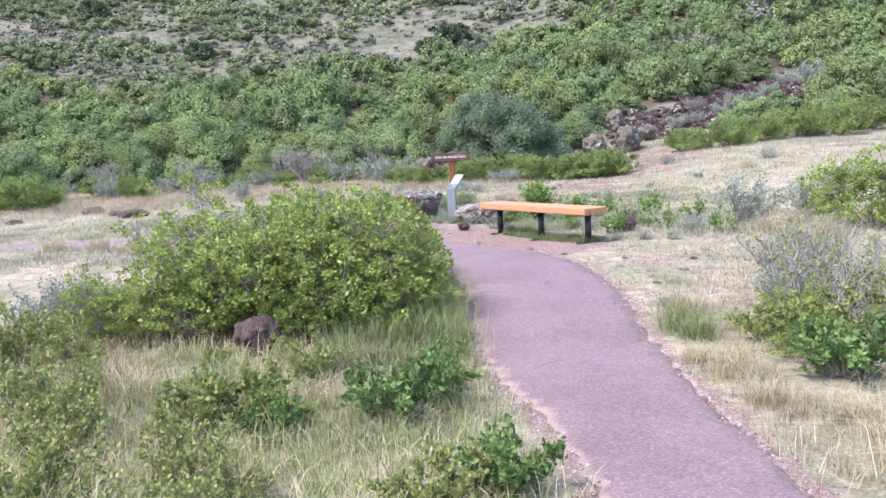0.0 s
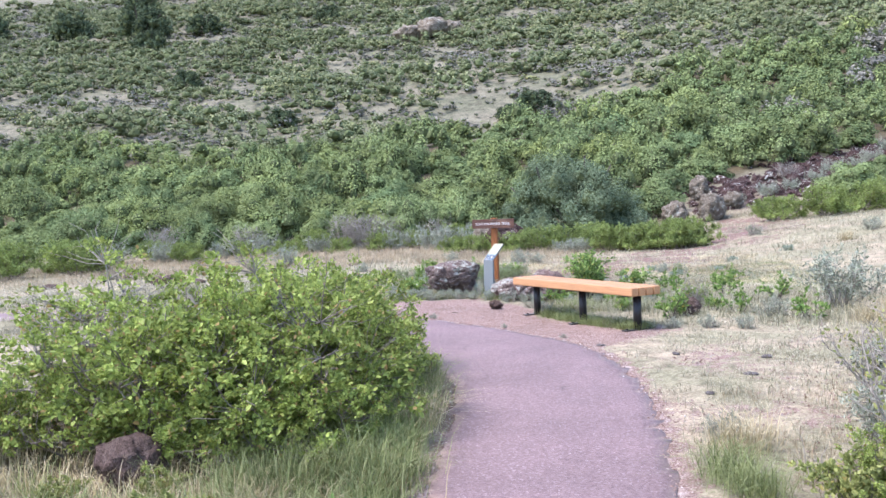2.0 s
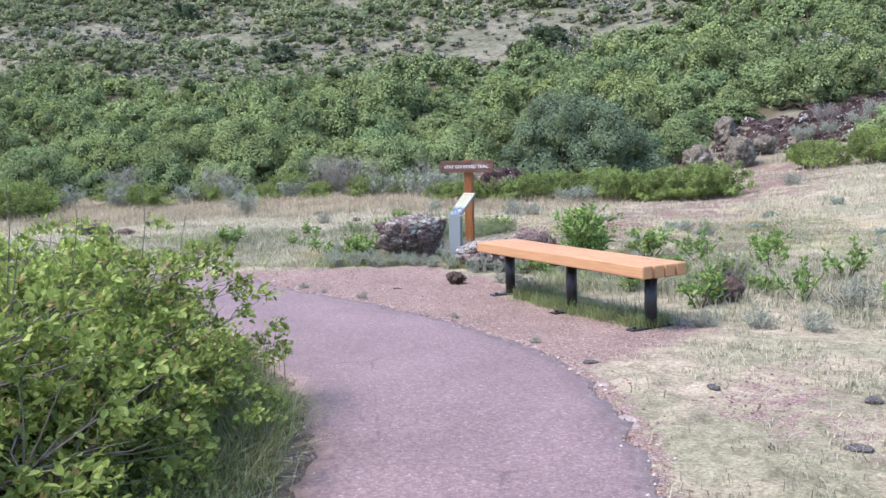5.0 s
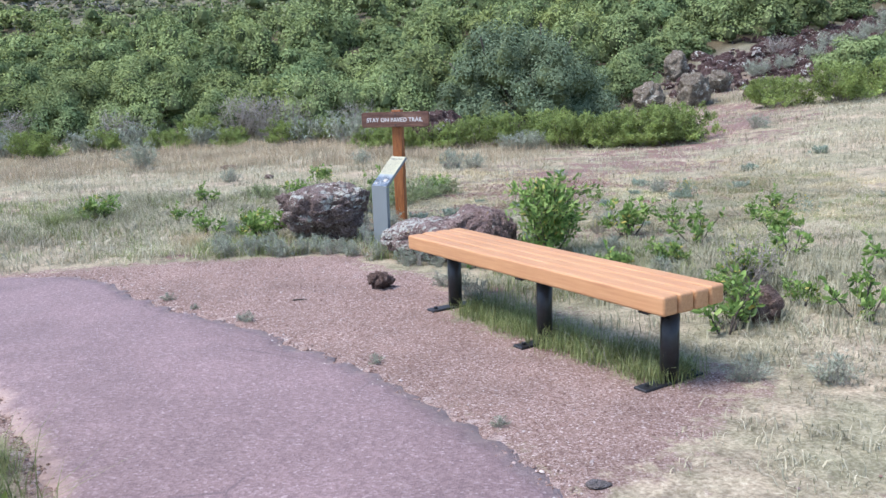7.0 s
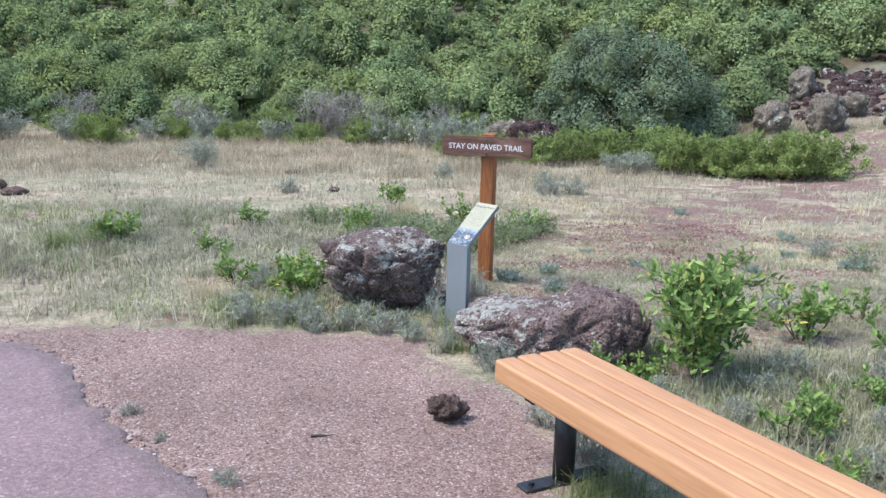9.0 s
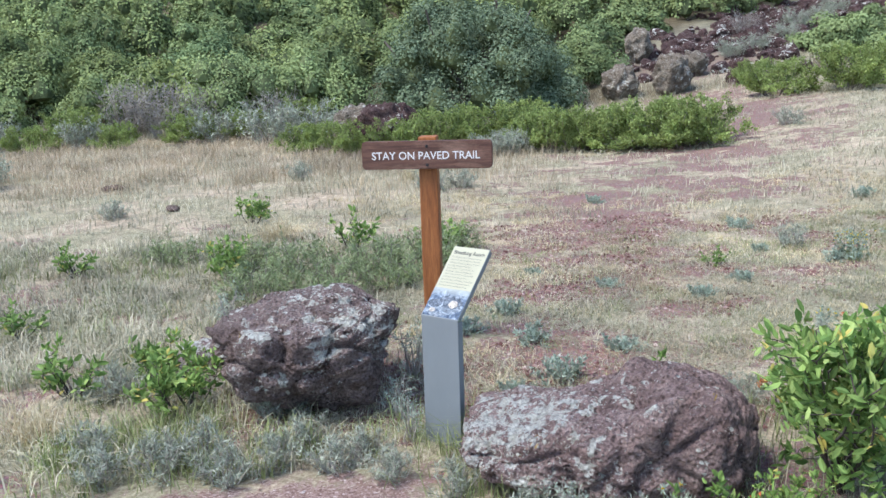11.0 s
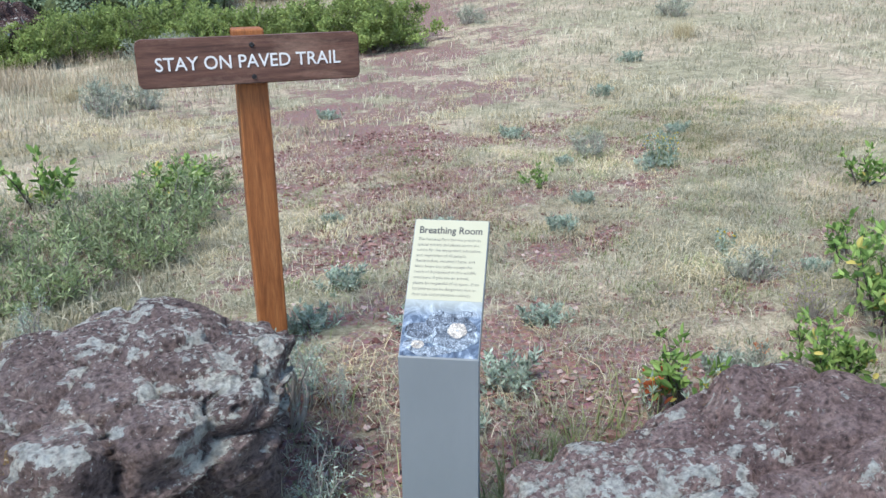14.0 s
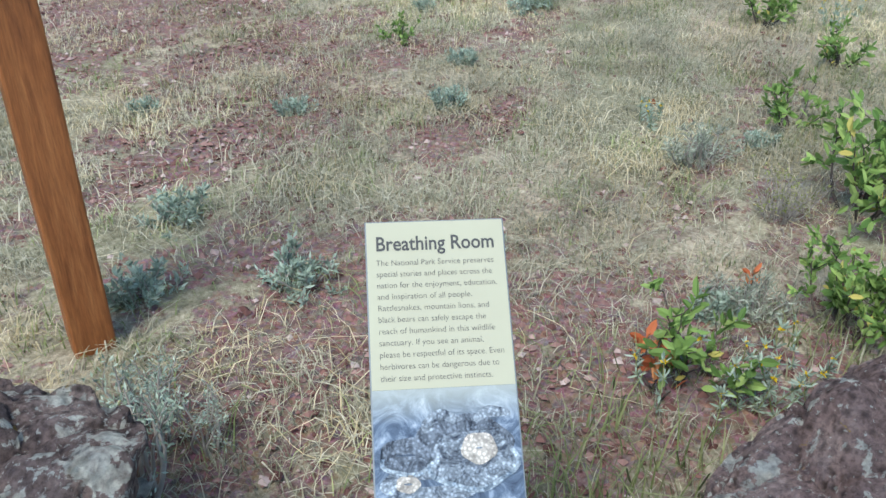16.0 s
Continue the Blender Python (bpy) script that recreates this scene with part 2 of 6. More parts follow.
def rock_material(name, dark, mid, light, lichen=0.5, gold=True, scale=1.0, shift=(0, 0, 0), lean=0.0):
    n = Nodes(name, rough=0.95, spec=0.15)
    place_at = n.t.nodes.new("ShaderNodeMapping")
    place_at.inputs["Location"].default_value = shift
    n.link(n.coord.outputs["Object"], place_at.inputs["Vector"])
    vec = place_at.outputs["Vector"]
    body = n.ramp(n.noise(9 * scale, 8, 0.75), [(0.3, dark), (0.5, mid), (0.72, light)])
    pits = n.mix(1.0, n.ramp(n.voronoi(42 * scale), [(0.12, 0.35), (0.4, 1.0)]), n.ramp(n.noise(95 * scale, 5, 0.75), [(0.36, 0.45), (0.56, 1.1)]), "MULTIPLY")
    c = n.mix(0.85, body, pits, "MULTIPLY")
    if lichen:
        zone = n.noise(2.6 * scale, 3, 0.6, vec)
        geo = n.t.nodes.new("ShaderNodeNewGeometry")
        sep = n.t.nodes.new("ShaderNodeSeparateXYZ")
        n.link(geo.outputs["Normal"], sep.inputs[0])
        spread_of = n.math("ADD", n.math("MULTIPLY", n.math("SUBTRACT", zone, 0.3), 0.55), n.math("MULTIPLY", sep.outputs["Z"], 0.05))
        if lean:
            own = n.t.nodes.new("ShaderNodeSeparateXYZ")
            n.link(n.coord.outputs["Object"], own.inputs[0])
            spread_of = n.math("SUBTRACT", spread_of, n.math("MULTIPLY", n.math("ADD", own.outputs["X"], 0.12), lean))
        crust = n.math("ADD", n.noise(17 * scale, 7, 0.62, vec, 0.2), spread_of)
        speck = n.math("ADD", n.noise(75 * scale, 5, 0.65, vec), n.math("MULTIPLY", spread_of, 0.7))
        a = n.ramp(crust, [(0.80 - 0.1 * lichen, 0.0), (0.825 - 0.1 * lichen, 0.92)])
        b = n.ramp(speck, [(0.79 - 0.1 * lichen, 0.0), (0.82 - 0.1 * lichen, 0.85)])
        s = n.mix(1.0, a, b, "LIGHTEN")
        tone = n.ramp(n.noise(45 * scale, 6, 0.7), [(0.32, (0.38, 0.34, 0.30)), (0.5, (0.64, 0.64, 0.56)), (0.66, (0.76, 0.78, 0.70))])
        c = n.mix(s, c, n.mix(0.55, tone, pits, "MULTIPLY"))
        if gold:
            g = n.ramp(n.noise(5.5 * scale, 6, 0.7, distort=1.0), [(0.66, 0.0), (0.69, 0.8)])
            c = n.mix(g, c, (0.45, 0.30, 0.06))
    n.color(c)
    return n.bump(n.mix(0.45, n.noise(30 * scale, 10, 0.85), n.voronoi(60 * scale)), 1.0, 0.09 / scale).mat


M_GROUND = ground_material()
M_ASPHALT = asphalt_material()
M_BOULDER = rock_material("lichened lava rock", (0.11, 0.08, 0.073), (0.28, 0.208, 0.187), (0.47, 0.38, 0.335), 0.95)
M_BOULDER_RED = rock_material("reddish lichened lava rock", (0.125, 0.084, 0.077), (0.32, 0.225, 0.203), (0.51, 0.395, 0.355), 1.2, True, 1.0, (3.7, 1.4, 0.6), 0.3)
M_STONE = rock_material("red brown lava stone", (0.085, 0.056, 0.048), (0.18, 0.125, 0.106), (0.30, 0.225, 0.195), 0.0, False, 2.0)
M_GREYSTONE = rock_material("grey worn stone", (0.13, 0.11, 0.105), (0.22, 0.195, 0.185), (0.32, 0.29, 0.275), 0.0, False, 2.0)
M_PALE_ROCK = rock_material("pale lichened rock", (0.12, 0.094, 0.072), (0.29, 0.245, 0.19), (0.44, 0.395, 0.32), 0.6, True, 0.6)
M_SCREE = rock_material("dark red lava scree", (0.05, 0.031, 0.029), (0.115, 0.07, 0.064), (0.22, 0.16, 0.145), 0.4, False, 0.6)


def pebble_material(name="mixed crushed gravel", pale=1.0):
    n = Nodes(name, rough=0.9, spec=0.2)
    c = n.ramp(n.island(), [(0.0, (0.13, 0.08, 0.065)), (0.4, (0.25, 0.165, 0.135)), (0.8, (0.32, 0.235, 0.205)), (0.95, (0.44 * pale, 0.36 * pale, 0.33 * pale)), (1.0, (0.6 * pale, 0.54 * pale, 0.5 * pale))])
    n.color(n.mix(0.5, c, n.ramp(n.noise(90, 3), [(0.3, 0.6), (0.7, 1.25)]), "MULTIPLY"))
    return n.mat


def cinder_material():
    n = Nodes("red cinder grit", rough=0.95, spec=0.15)
    n.color(n.ramp(n.island(), [(0.0, (0.085, 0.04, 0.034)), (0.5, (0.185, 0.098, 0.082)), (0.85, (0.28, 0.175, 0.15)), (1.0, (0.46, 0.37, 0.33))]))
    return n.mat


M_PEBBLE = pebble_material()
M_PADGRIT = pebble_material("brown crushed gravel", 0.75)
M_CINDER = cinder_material()


def plank_material():
    n = Nodes("orange recycled plastic lumber", rough=0.5, spec=0.35)
    v = n.space(scale=(0.6, 14, 14))
    streak = n.noise(6, 6, 0.65, v)
    c = n.ramp(streak, [(0.3, (0.36, 0.17, 0.085)), (0.55, (0.43, 0.228, 0.106)), (0.75, (0.49, 0.28, 0.15))])
    c = n.mix(0.5, c, n.ramp(n.noise(2.2, 5, 0.6), [(0.35, 0.86), (0.65, 1.06)]), "MULTIPLY")
    scuff = n.ramp(n.noise(24, 6, 0.8, n.space(scale=(0.25, 2, 2))), [(0.66, 0.0), (0.76, 0.35)])
    c = n.mix(scuff, c, (0.57, 0.37, 0.26))
    n.color(c)
    return n.bump(n.noise(60, 4, 0.6, n.space(scale=(0.12, 2, 2))), 0.25, 0.002).mat


def steel_material():
    n = Nodes("black powder-coated steel", rough=0.42, spec=0.4)
    n.color(n.ramp(n.noise(30, 5, 0.7), [(0.3, (0.008, 0.008, 0.009)), (0.72, (0.022, 0.022, 0.024)), (0.85, (0.07, 0.06, 0.055))]))
    return n.bump(n.noise(260, 2), 0.15, 0.001).mat


def wood_material(name, dark, mid, light, scale=(9, 9, 0.7), fade=None):
    n = Nodes(name, rough=0.6, spec=0.3)
    v = n.space(scale=scale)
    rings = n.noise(4.2, 7, 0.6, v, 1.2)
    c = n.ramp(rings, [(0.28, dark), (0.5, mid), (0.72, light)])
    c = n.mix(0.55, c, n.ramp(n.noise(26, 4, 0.7, v), [(0.35, 0.55), (0.6, 1.1)]), "MULTIPLY")
    if fade:
        c = n.mix(n.ramp(n.noise(3.2, 6, 0.75, n.space(scale=(1, 1, 2.5))), [(0.52, 0.0), (0.72, 0.7)]), c, fade)
    n.color(c)
    return n.bump(n.noise(22, 5, 0.7, v), 0.5, 0.003).mat


M_PLANK = plank_material()
M_STEEL = steel_material()
M_POST = wood_material("stained cedar post", (0.14, 0.045, 0.014), (0.25, 0.088, 0.026), (0.34, 0.135, 0.045))
M_BOARD = wood_material("dark stained sign board", (0.055, 0.026, 0.018), (0.11, 0.052, 0.036), (0.17, 0.085, 0.058), (0.8, 9, 9), (0.26, 0.16, 0.115))
M_WHITE = Nodes("white sign paint", 0.6).color((0.62, 0.61, 0.59)).mat
M_FINEINK = Nodes("small black print", 0.8, 0.0, 0.1).color((0.11, 0.108, 0.10)).mat
M_INK = Nodes("black print", 0.8, 0.0, 0.1).color((0.065, 0.065, 0.065)).mat


def painted_metal():
    n = Nodes("blue-grey painted aluminium", rough=0.45, spec=0.4)
    n.color(n.ramp(n.noise(3, 6, 0.65, n.space(scale=(1, 1, 0.5))), [(0.3, (0.13, 0.148, 0.155)), (0.7, (0.165, 0.185, 0.19))]))
    return n.bump(n.noise(200, 2), 0.1, 0.001).mat


def cream_material():
    n = Nodes("cream enamel print", rough=0.75, spec=0.12)
    n.color(n.ramp(n.noise(6, 4), [(0.3, (0.325, 0.32, 0.232)), (0.7, (0.35, 0.345, 0.253))]))
    return n.mat


def photo_material():
    """Blue-grey photograph that fades into the cream ground at its top; object y runs up the plate."""
    n = Nodes("blue-grey photograph print", rough=0.75, spec=0.12)
    blots = n.noise(26, 6, 0.7, distort=1.3)
    c = n.ramp(blots, [(0.3, (0.015, 0.022, 0.038)), (0.48, (0.08, 0.11, 0.155)), (0.6, (0.20, 0.25, 0.31)), (0.74, (0.42, 0.46, 0.48))])
    sep = n.t.nodes.new("ShaderNodeSeparateXYZ")
    n.link(n.coord.outputs["Object"], sep.inputs[0])
    haze = n.ramp(n.math("MULTIPLY", sep.outputs["Y"], 6.4), [(0.62, 0.0), (0.85, 0.75), (1.0, 1.0)])
    n.color(n.mix(haze, c, (0.31, 0.335, 0.305)))
    return n.mat


def photo_shape(name, a, b):
    n = Nodes(name, rough=0.75, spec=0.12)
    cells = n.ramp(n.voronoi(230), [(0.1, 1.25), (0.55, 0.45)])
    n.color(n.mix(0.75, n.ramp(n.noise(48, 5, 0.75, distort=1.2), [(0.36, a), (0.62, b)]), cells, "MULTIPLY"))
    return n.mat


M_METAL = painted_metal()
M_CREAM = cream_material()
M_PHOTO = photo_material()
M_PH_DARK = photo_shape("dark slate print", (0.02, 0.027, 0.04), (0.22, 0.26, 0.31))
M_PH_MID = photo_shape("grey blue print", (0.035, 0.047, 0.07), (0.36, 0.42, 0.47))
M_PH_PALE = photo_shape("pale blue print", (0.10, 0.14, 0.19), (0.48, 0.56, 0.60))
M_PH_TAN = photo_shape("pale tan print", (0.26, 0.24, 0.21), (0.62, 0.58, 0.51))

# ---- helpers for building ----
rng = np.random.default_rng(7)


def hashed(ix, iy, seed):
    h = (ix.astype(np.int64) * 374761393 + iy.astype(np.int64) * 668265263 + seed * 1442695041) & 0x7FFFFFFF
    h = ((h ^ (h >> 13)) * 1274126177) & 0x7FFFFFFF
    return ((h ^ (h >> 16)) & 0xFFFF) / 65535.0


def smooth_noise(x, y, seed=0):
    ix, iy = np.floor(x), np.floor(y)
    fx, fy = x - ix, y - iy
    fx, fy = fx * fx * (3 - 2 * fx), fy * fy * (3 - 2 * fy)
    a, b = hashed(ix, iy, seed), hashed(ix + 1, iy, seed)
    c, d = hashed(ix, iy + 1, seed), hashed(ix + 1, iy + 1, seed)
    return (a + (b - a) * fx) * (1 - fy) + (c + (d - c) * fx) * fy


def fbm(x, y, seed=0, octaves=4):
    x, y = np.asarray(x, float), np.asarray(y, float)
    total, amp, norm = 0.0, 1.0, 0.0
    for k in range(octaves):
        total = total + amp * smooth_noise(x * 2**k + 31 * k, y * 2**k + 17 * k, seed + k)
        norm += amp
        amp *= 0.5
    return total / norm


def step(a, b, v):
    t = np.clip((v - a) / (b - a), 0, 1)
    return t * t * (3 - 2 * t)


def spline(points, gap):
    """A smooth line through the points, resampled every gap metres."""
    p = np.array(points, float)
    q = np.vstack([2 * p[0] - p[1], p, 2 * p[-1] - p[-2]])
    out = []
    for i in range(1, len(q) - 2):
        k = max(2, int(np.linalg.norm(q[i + 1] - q[i]) / gap))
        t = np.linspace(0, 1, k, endpoint=False)[:, None]
        a, b, c, d = q[i - 1], q[i], q[i + 1], q[i + 2]
        out.append(0.5 * (2 * b + (c - a) * t + (2 * a - 5 * b + 4 * c - d) * t**2 + (3 * b - a - 3 * c + d) * t**3))
    return np.vstack(out + [p[-1:]])


def resample(line, count):
    d = np.r_[0, np.cumsum(np.linalg.norm(np.diff(line, axis=0), axis=1))]
    s = np.linspace(0, d[-1], count)
    return np.c_[np.interp(s, d, line[:, 0]), np.interp(s, d, line[:, 1])]


def inside(x, y, poly):
    hit = np.zeros(np.shape(x), bool)
    for (ax, ay), (bx, by) in zip(poly, np.roll(poly, -1, axis=0)):
        cross = ((ay > y) != (by > y)) & (x < (bx - ax) * (y - ay) / ((by - ay) if by != ay else 1e-9) + ax)
        hit ^= cross
    return hit


def away(x, y, line):
    """Distance from a polyline."""
    best = np.full(np.shape(x), 1e9)
    for (ax, ay), (bx, by) in zip(line[:-1], line[1:]):
        dx, dy = bx - ax, by - ay
        t = np.clip(((x - ax) * dx + (y - ay) * dy) / (dx * dx + dy * dy + 1e-12), 0, 1)
        best = np.minimum(best, np.hypot(x - ax - t * dx, y - ay - t * dy))
    return best


def terrain(x, y):
    x, y = np.asarray(x, float), np.asarray(y, float)
    z = -0.13 * np.exp(-(((y - 6.2) / 2.8) ** 2)) - 0.05 * np.exp(-(((x - 1.5) ** 2 + (y - 12.6) ** 2) / 1.4))
    z = z + 0.75 * step(2.5, 11.5, x) * step(13, 27, y)
    z = z - 0.25 * step(-3, -12, x) * step(10, 20, y) * (1 - step(24, 34, y))
    far = np.maximum(0, y - 29)
    z = z + 0.26 * (far**2 / (far + 7)) + 0.10 * np.maximum(0, y - 62) - 0.30 * np.maximum(0, y - 260)
    z = z + step(30, 60, y) * ((fbm(x / 22, y / 22, 5, 3) - 0.5) * 3.2)
    near = 1 - step(28, 40, y)
    z = z + near * (fbm(x / 1.7, y / 1.7, 9, 3) - 0.5) * 0.05 * step(2.0, 3.5, np.hypot((x - 1) / 1.2, (y - 12) / 3))
    return z


def grow(x, y):
    return float(terrain(np.array([x]), np.array([y]))[0])


def mesh_of(name, verts, faces, smooth=False):
    """A mesh from arrays: faces is one array of rows, or several with different lengths of row."""
    faces = faces if isinstance(faces, list) else [faces]
    faces = [np.asarray(f, np.int32) for f in faces if len(f)]
    me = bpy.data.meshes.new(name)
    verts = np.asarray(verts, np.float32)
    me.vertices.add(len(verts))
    me.vertices.foreach_set("co", verts.ravel())
    loops = np.concatenate([f.ravel() for f in faces])
    totals = np.concatenate([np.full(len(f), f.shape[1], np.int32) for f in faces])
    me.loops.add(len(loops))
    me.loops.foreach_set("vertex_index", loops)
    me.polygons.add(len(totals))
    me.polygons.foreach_set("loop_start", np.r_[0, np.cumsum(totals)[:-1]].astype(np.int32))
    me.polygons.foreach_set("loop_total", totals)
    me.polygons.foreach_set("use_smooth", np.full(len(totals), smooth))
    me.update(calc_edges=True)
    return me


def thing(name, label, category, at=(0, 0, 0), turn=0.0, group=""):
    ob = new(name)
    ob.empty_display_size = 0.1
    ob.matrix_basis = pose(*at, 0, 0, turn)
    return tagged(ob, label, category, group)


def add(name, data, material, parent=None, label=""):
    """Links mesh data, or a bmesh, as one object under a thing or a part."""
    if isinstance(data, bmesh.types.BMesh):
        me = bpy.data.meshes.new(name)
        data.to_mesh(me)
        data.free()
        data = me
    if material:
        data.materials.append(material)
    ob = new(name, data)
    ob.parent = parent
    return tagged(ob, label)


def unit(v):
    return v / np.maximum(np.linalg.norm(v, axis=-1, keepdims=True), 1e-9)


def spread(n):
    return unit(rng.normal(size=(n, 3)))


def leaf_blades(points, ways, size, width=0.5, cup=0.15, vary=0.35, flat=0.0):
    """Folded six-cornered leaves at the points, that grow along the ways."""
    n = len(points)
    s = size * (1 + vary * rng.uniform(-1, 1, (n, 1)))
    side = unit(np.cross(ways, unit(spread(n) + np.array([0, 0, flat]))))
    up = unit(np.cross(side, ways))
    w = s * width * 0.5
    v = np.stack([
        points, points + ways * s * 0.35 + side * w + up * w * cup * 2, points + ways * s * 0.75 + side * w * 0.8 + up * w * cup * 2,
        points + ways * s, points + ways * s * 0.75 - side * w * 0.8 + up * w * cup * 2, points + ways * s * 0.35 - side * w + up * w * cup * 2], 1)
    b = np.arange(n)[:, None] * 6
    f = np.concatenate([b + [0, 1, 2, 3], b + [0, 3, 4, 5]])
    return v.reshape(-1, 3), f


def leaf_slips(points, ways, size, width=0.3, vary=0.35):
    """Plain four-cornered narrow leaves."""
    n = len(points)
    s = size * (1 + vary * rng.uniform(-1, 1, (n, 1)))
    side = unit(np.cross(ways, spread(n))) * s * width * 0.5
    v = np.stack([points, points + ways * s * 0.5 + side, points + ways * s, points + ways * s * 0.5 - side], 1)
    return v.reshape(-1, 3), np.arange(n * 4).reshape(n, 4)


def leaf_quads(points, normals, size, vary=0.4, long=1.0):
    """Small four-cornered sprays of leaves, for crowns seen from afar."""
    n = len(points)
    s = size * (1 + vary * rng.uniform(-1, 1, (n, 1))) * 0.5
    a = unit(np.cross(normals, spread(n)))
    b = np.cross(normals, a)
    k = rng.uniform(0.55, 1.0, (n, 4, 1))
    v = np.stack([points - a * s * long * k[:, 0], points - b * s * k[:, 1], points + a * s * long * k[:, 2], points + b * s * k[:, 3]], 1)
    v[:, 1] += normals * s * 0.3
    return v.reshape(-1, 3), np.arange(n * 4).reshape(n, 4)


def tube(line, r0, r1, sides=5):
    """A tapered tube along a line of points."""
    p = np.asarray(line, float)
    n = len(p)
    d = unit(np.gradient(p, axis=0))
    ref = np.array([0.31, 0.52, 0.11])
    a = unit(np.cross(d, ref))
    b = np.cross(d, a)
    r = np.linspace(r0, r1, n)[:, None, None]
    t = np.linspace(0, 2 * np.pi, sides, endpoint=False)
    v = p[:, None] + r * (np.cos(t)[None, :, None] * a[:, None] + np.sin(t)[None, :, None] * b[:, None])
    i = np.arange(n - 1)[:, None] * sides
    j = np.arange(sides)[None]
    k = (j + 1) % sides
    f = np.stack([i + j, i + k, i + sides + k, i + sides + j], -1).reshape(-1, 4)
    return v.reshape(-1, 3), f


class Heap:
    """Gathers pieces of geometry into one mesh."""

    def __init__(self):
        self.v, self.f, self.n = [], {}, 0

    def put(self, v, f):
        f = np.asarray(f)
        self.f.setdefault(f.shape[1], []).append(f + self.n)
        self.v.append(np.asarray(v))
        self.n += len(v)

    def mesh(self, name, smooth=False):
        return mesh_of(name, np.vstack(self.v), [np.vstack(f) for f in self.f.values()], smooth)


def bent(start, way, length, steps=6, wander=0.25, rise=0.0):
    p, d = [np.array(start, float)], np.array(way, float)
    for _ in range(steps):
        d = d + rng.normal(size=3) * wander + np.array([0, 0, rise])
        d = d / np.linalg.norm(d)
        p.append(p[-1] + d * length / steps)
    return np.array(p)


def box_bm(x0, x1, y0, y1, z0, z1, bevel=0.0, segments=2):
    bm = bmesh.new()
    bmesh.ops.create_cube(bm, size=1.0, matrix=Matrix.Translation(((x0 + x1) / 2, (y0 + y1) / 2, (z0 + z1) / 2)) @ Matrix.Diagonal((x1 - x0, y1 - y0, z1 - z0, 1)))
    if bevel:
        bmesh.ops.bevel(bm, geom=bm.edges[:], offset=bevel, segments=segments, profile=0.5, affect="EDGES")
    return bm


def cyl_bm(r, z0, z1, sides=16, matrix=Matrix.Identity(4), r2=None):
    bm = bmesh.new()
    bmesh.ops.create_cone(bm, cap_ends=True, segments=sides, radius1=r, radius2=r if r2 is None else r2, depth=z1 - z0, matrix=matrix @ Matrix.Translation((0, 0, (z0 + z1) / 2)))
    return bm


def letters(text, size, align="CENTER", stretch=1.0, depth=0.0, heavy=0.006):
    """A mesh of the text in the built-in font."""
    cu = bpy.data.curves.new("letters", "FONT")
    cu.body, cu.size, cu.align_x, cu.align_y, cu.extrude, cu.resolution_u = text, size, align, "CENTER", depth, 3
    cu.offset = size * heavy
    ob = bpy.data.objects.new("letters", cu)
    scene.collection.objects.link(ob)
    me = bpy.data.meshes.new_from_object(ob.evaluated_get(bpy.context.evaluated_depsgraph_get()))
    bpy.data.objects.remove(ob)
    me.transform(Matrix.Diagonal((stretch, 1, 1, 1)))
    return me

# ---- plan of the trail ----
TRAIL_LEFT = [(-3.2, -2.2), (-1.6, -0.7), (-0.7, 0.5), (-0.05, 1.6), (0.45, 2.6), (0.78, 3.6), (0.83, 4.4), (0.78, 5.1), (0.58, 6.05), (0.45, 6.8), (0.39, 7.7), (0.37, 8.5), (0.31, 9.3), (0.08, 10.05), (-0.42, 10.85), (-0.88, 11.45), (-1.6, 12.2), (-2.6, 12.9), (-4.2, 13.6), (-8, 14.4)]
TRAIL_RIGHT = [(-2.2, -3.2), (-0.6, -1.4), (0.4, -0.1), (1.05, 1.1), (1.5, 2.4), (1.68, 3.5), (1.7, 4.3), (1.7, 4.9), (1.69, 5.9), (1.7, 6.5), (1.7, 7.1), (1.75, 8.2), (1.75, 8.9), (1.7, 9.7), (1.56, 10.45), (1.36, 11.0), (1.0, 11.6), (0.51, 12.2), (0.0, 12.65), (-0.44, 13.05), (-0.82, 13.3), (-1.2, 13.63), (-1.67, 14.1), (-2.09, 14.36), (-2.75, 14.43), (-4, 14.75), (-8, 15.4)]
PAD = np.array([(-2.9, 14.45), (-2.2, 14.68), (-1.4, 14.88), (-0.75, 14.95), (0.0, 15.05), (0.3, 14.45), (0.65, 14.3), (0.9, 13.9), (0.98, 13.15), (1.45, 12.65), (1.98, 12.0), (2.3, 12.2), (2.4, 11.9), (2.1, 11.55), (1.85, 11.1), (1.52, 10.8), (1.36, 11.0), (1.0, 11.6), (0, 12.4), (-1.2, 13.4)])
FOOTPATH = np.array([(0.5, 15.6), (0.9, 16.6), (1.5, 18.0), (2.1, 20.0), (3.4, 22.4), (5.2, 25.0), (7.2, 27.8), (7.6, 31.0)])
SCREE = np.array([(8.2, 35.0), (12.5, 38.5), (19.0, 44.0)])

left_line, right_line = spline(TRAIL_LEFT, 0.1), spline(TRAIL_RIGHT, 0.1)
trail_outline = np.vstack([left_line, right_line[::-1]])


def off_trail(x, y):
    """Metres outside the trail's edge; negative on the trail."""
    d = np.minimum(away(x, y, left_line[::3]), away(x, y, right_line[::3]))
    return np.where(inside(x, y, trail_outline), -d, d)


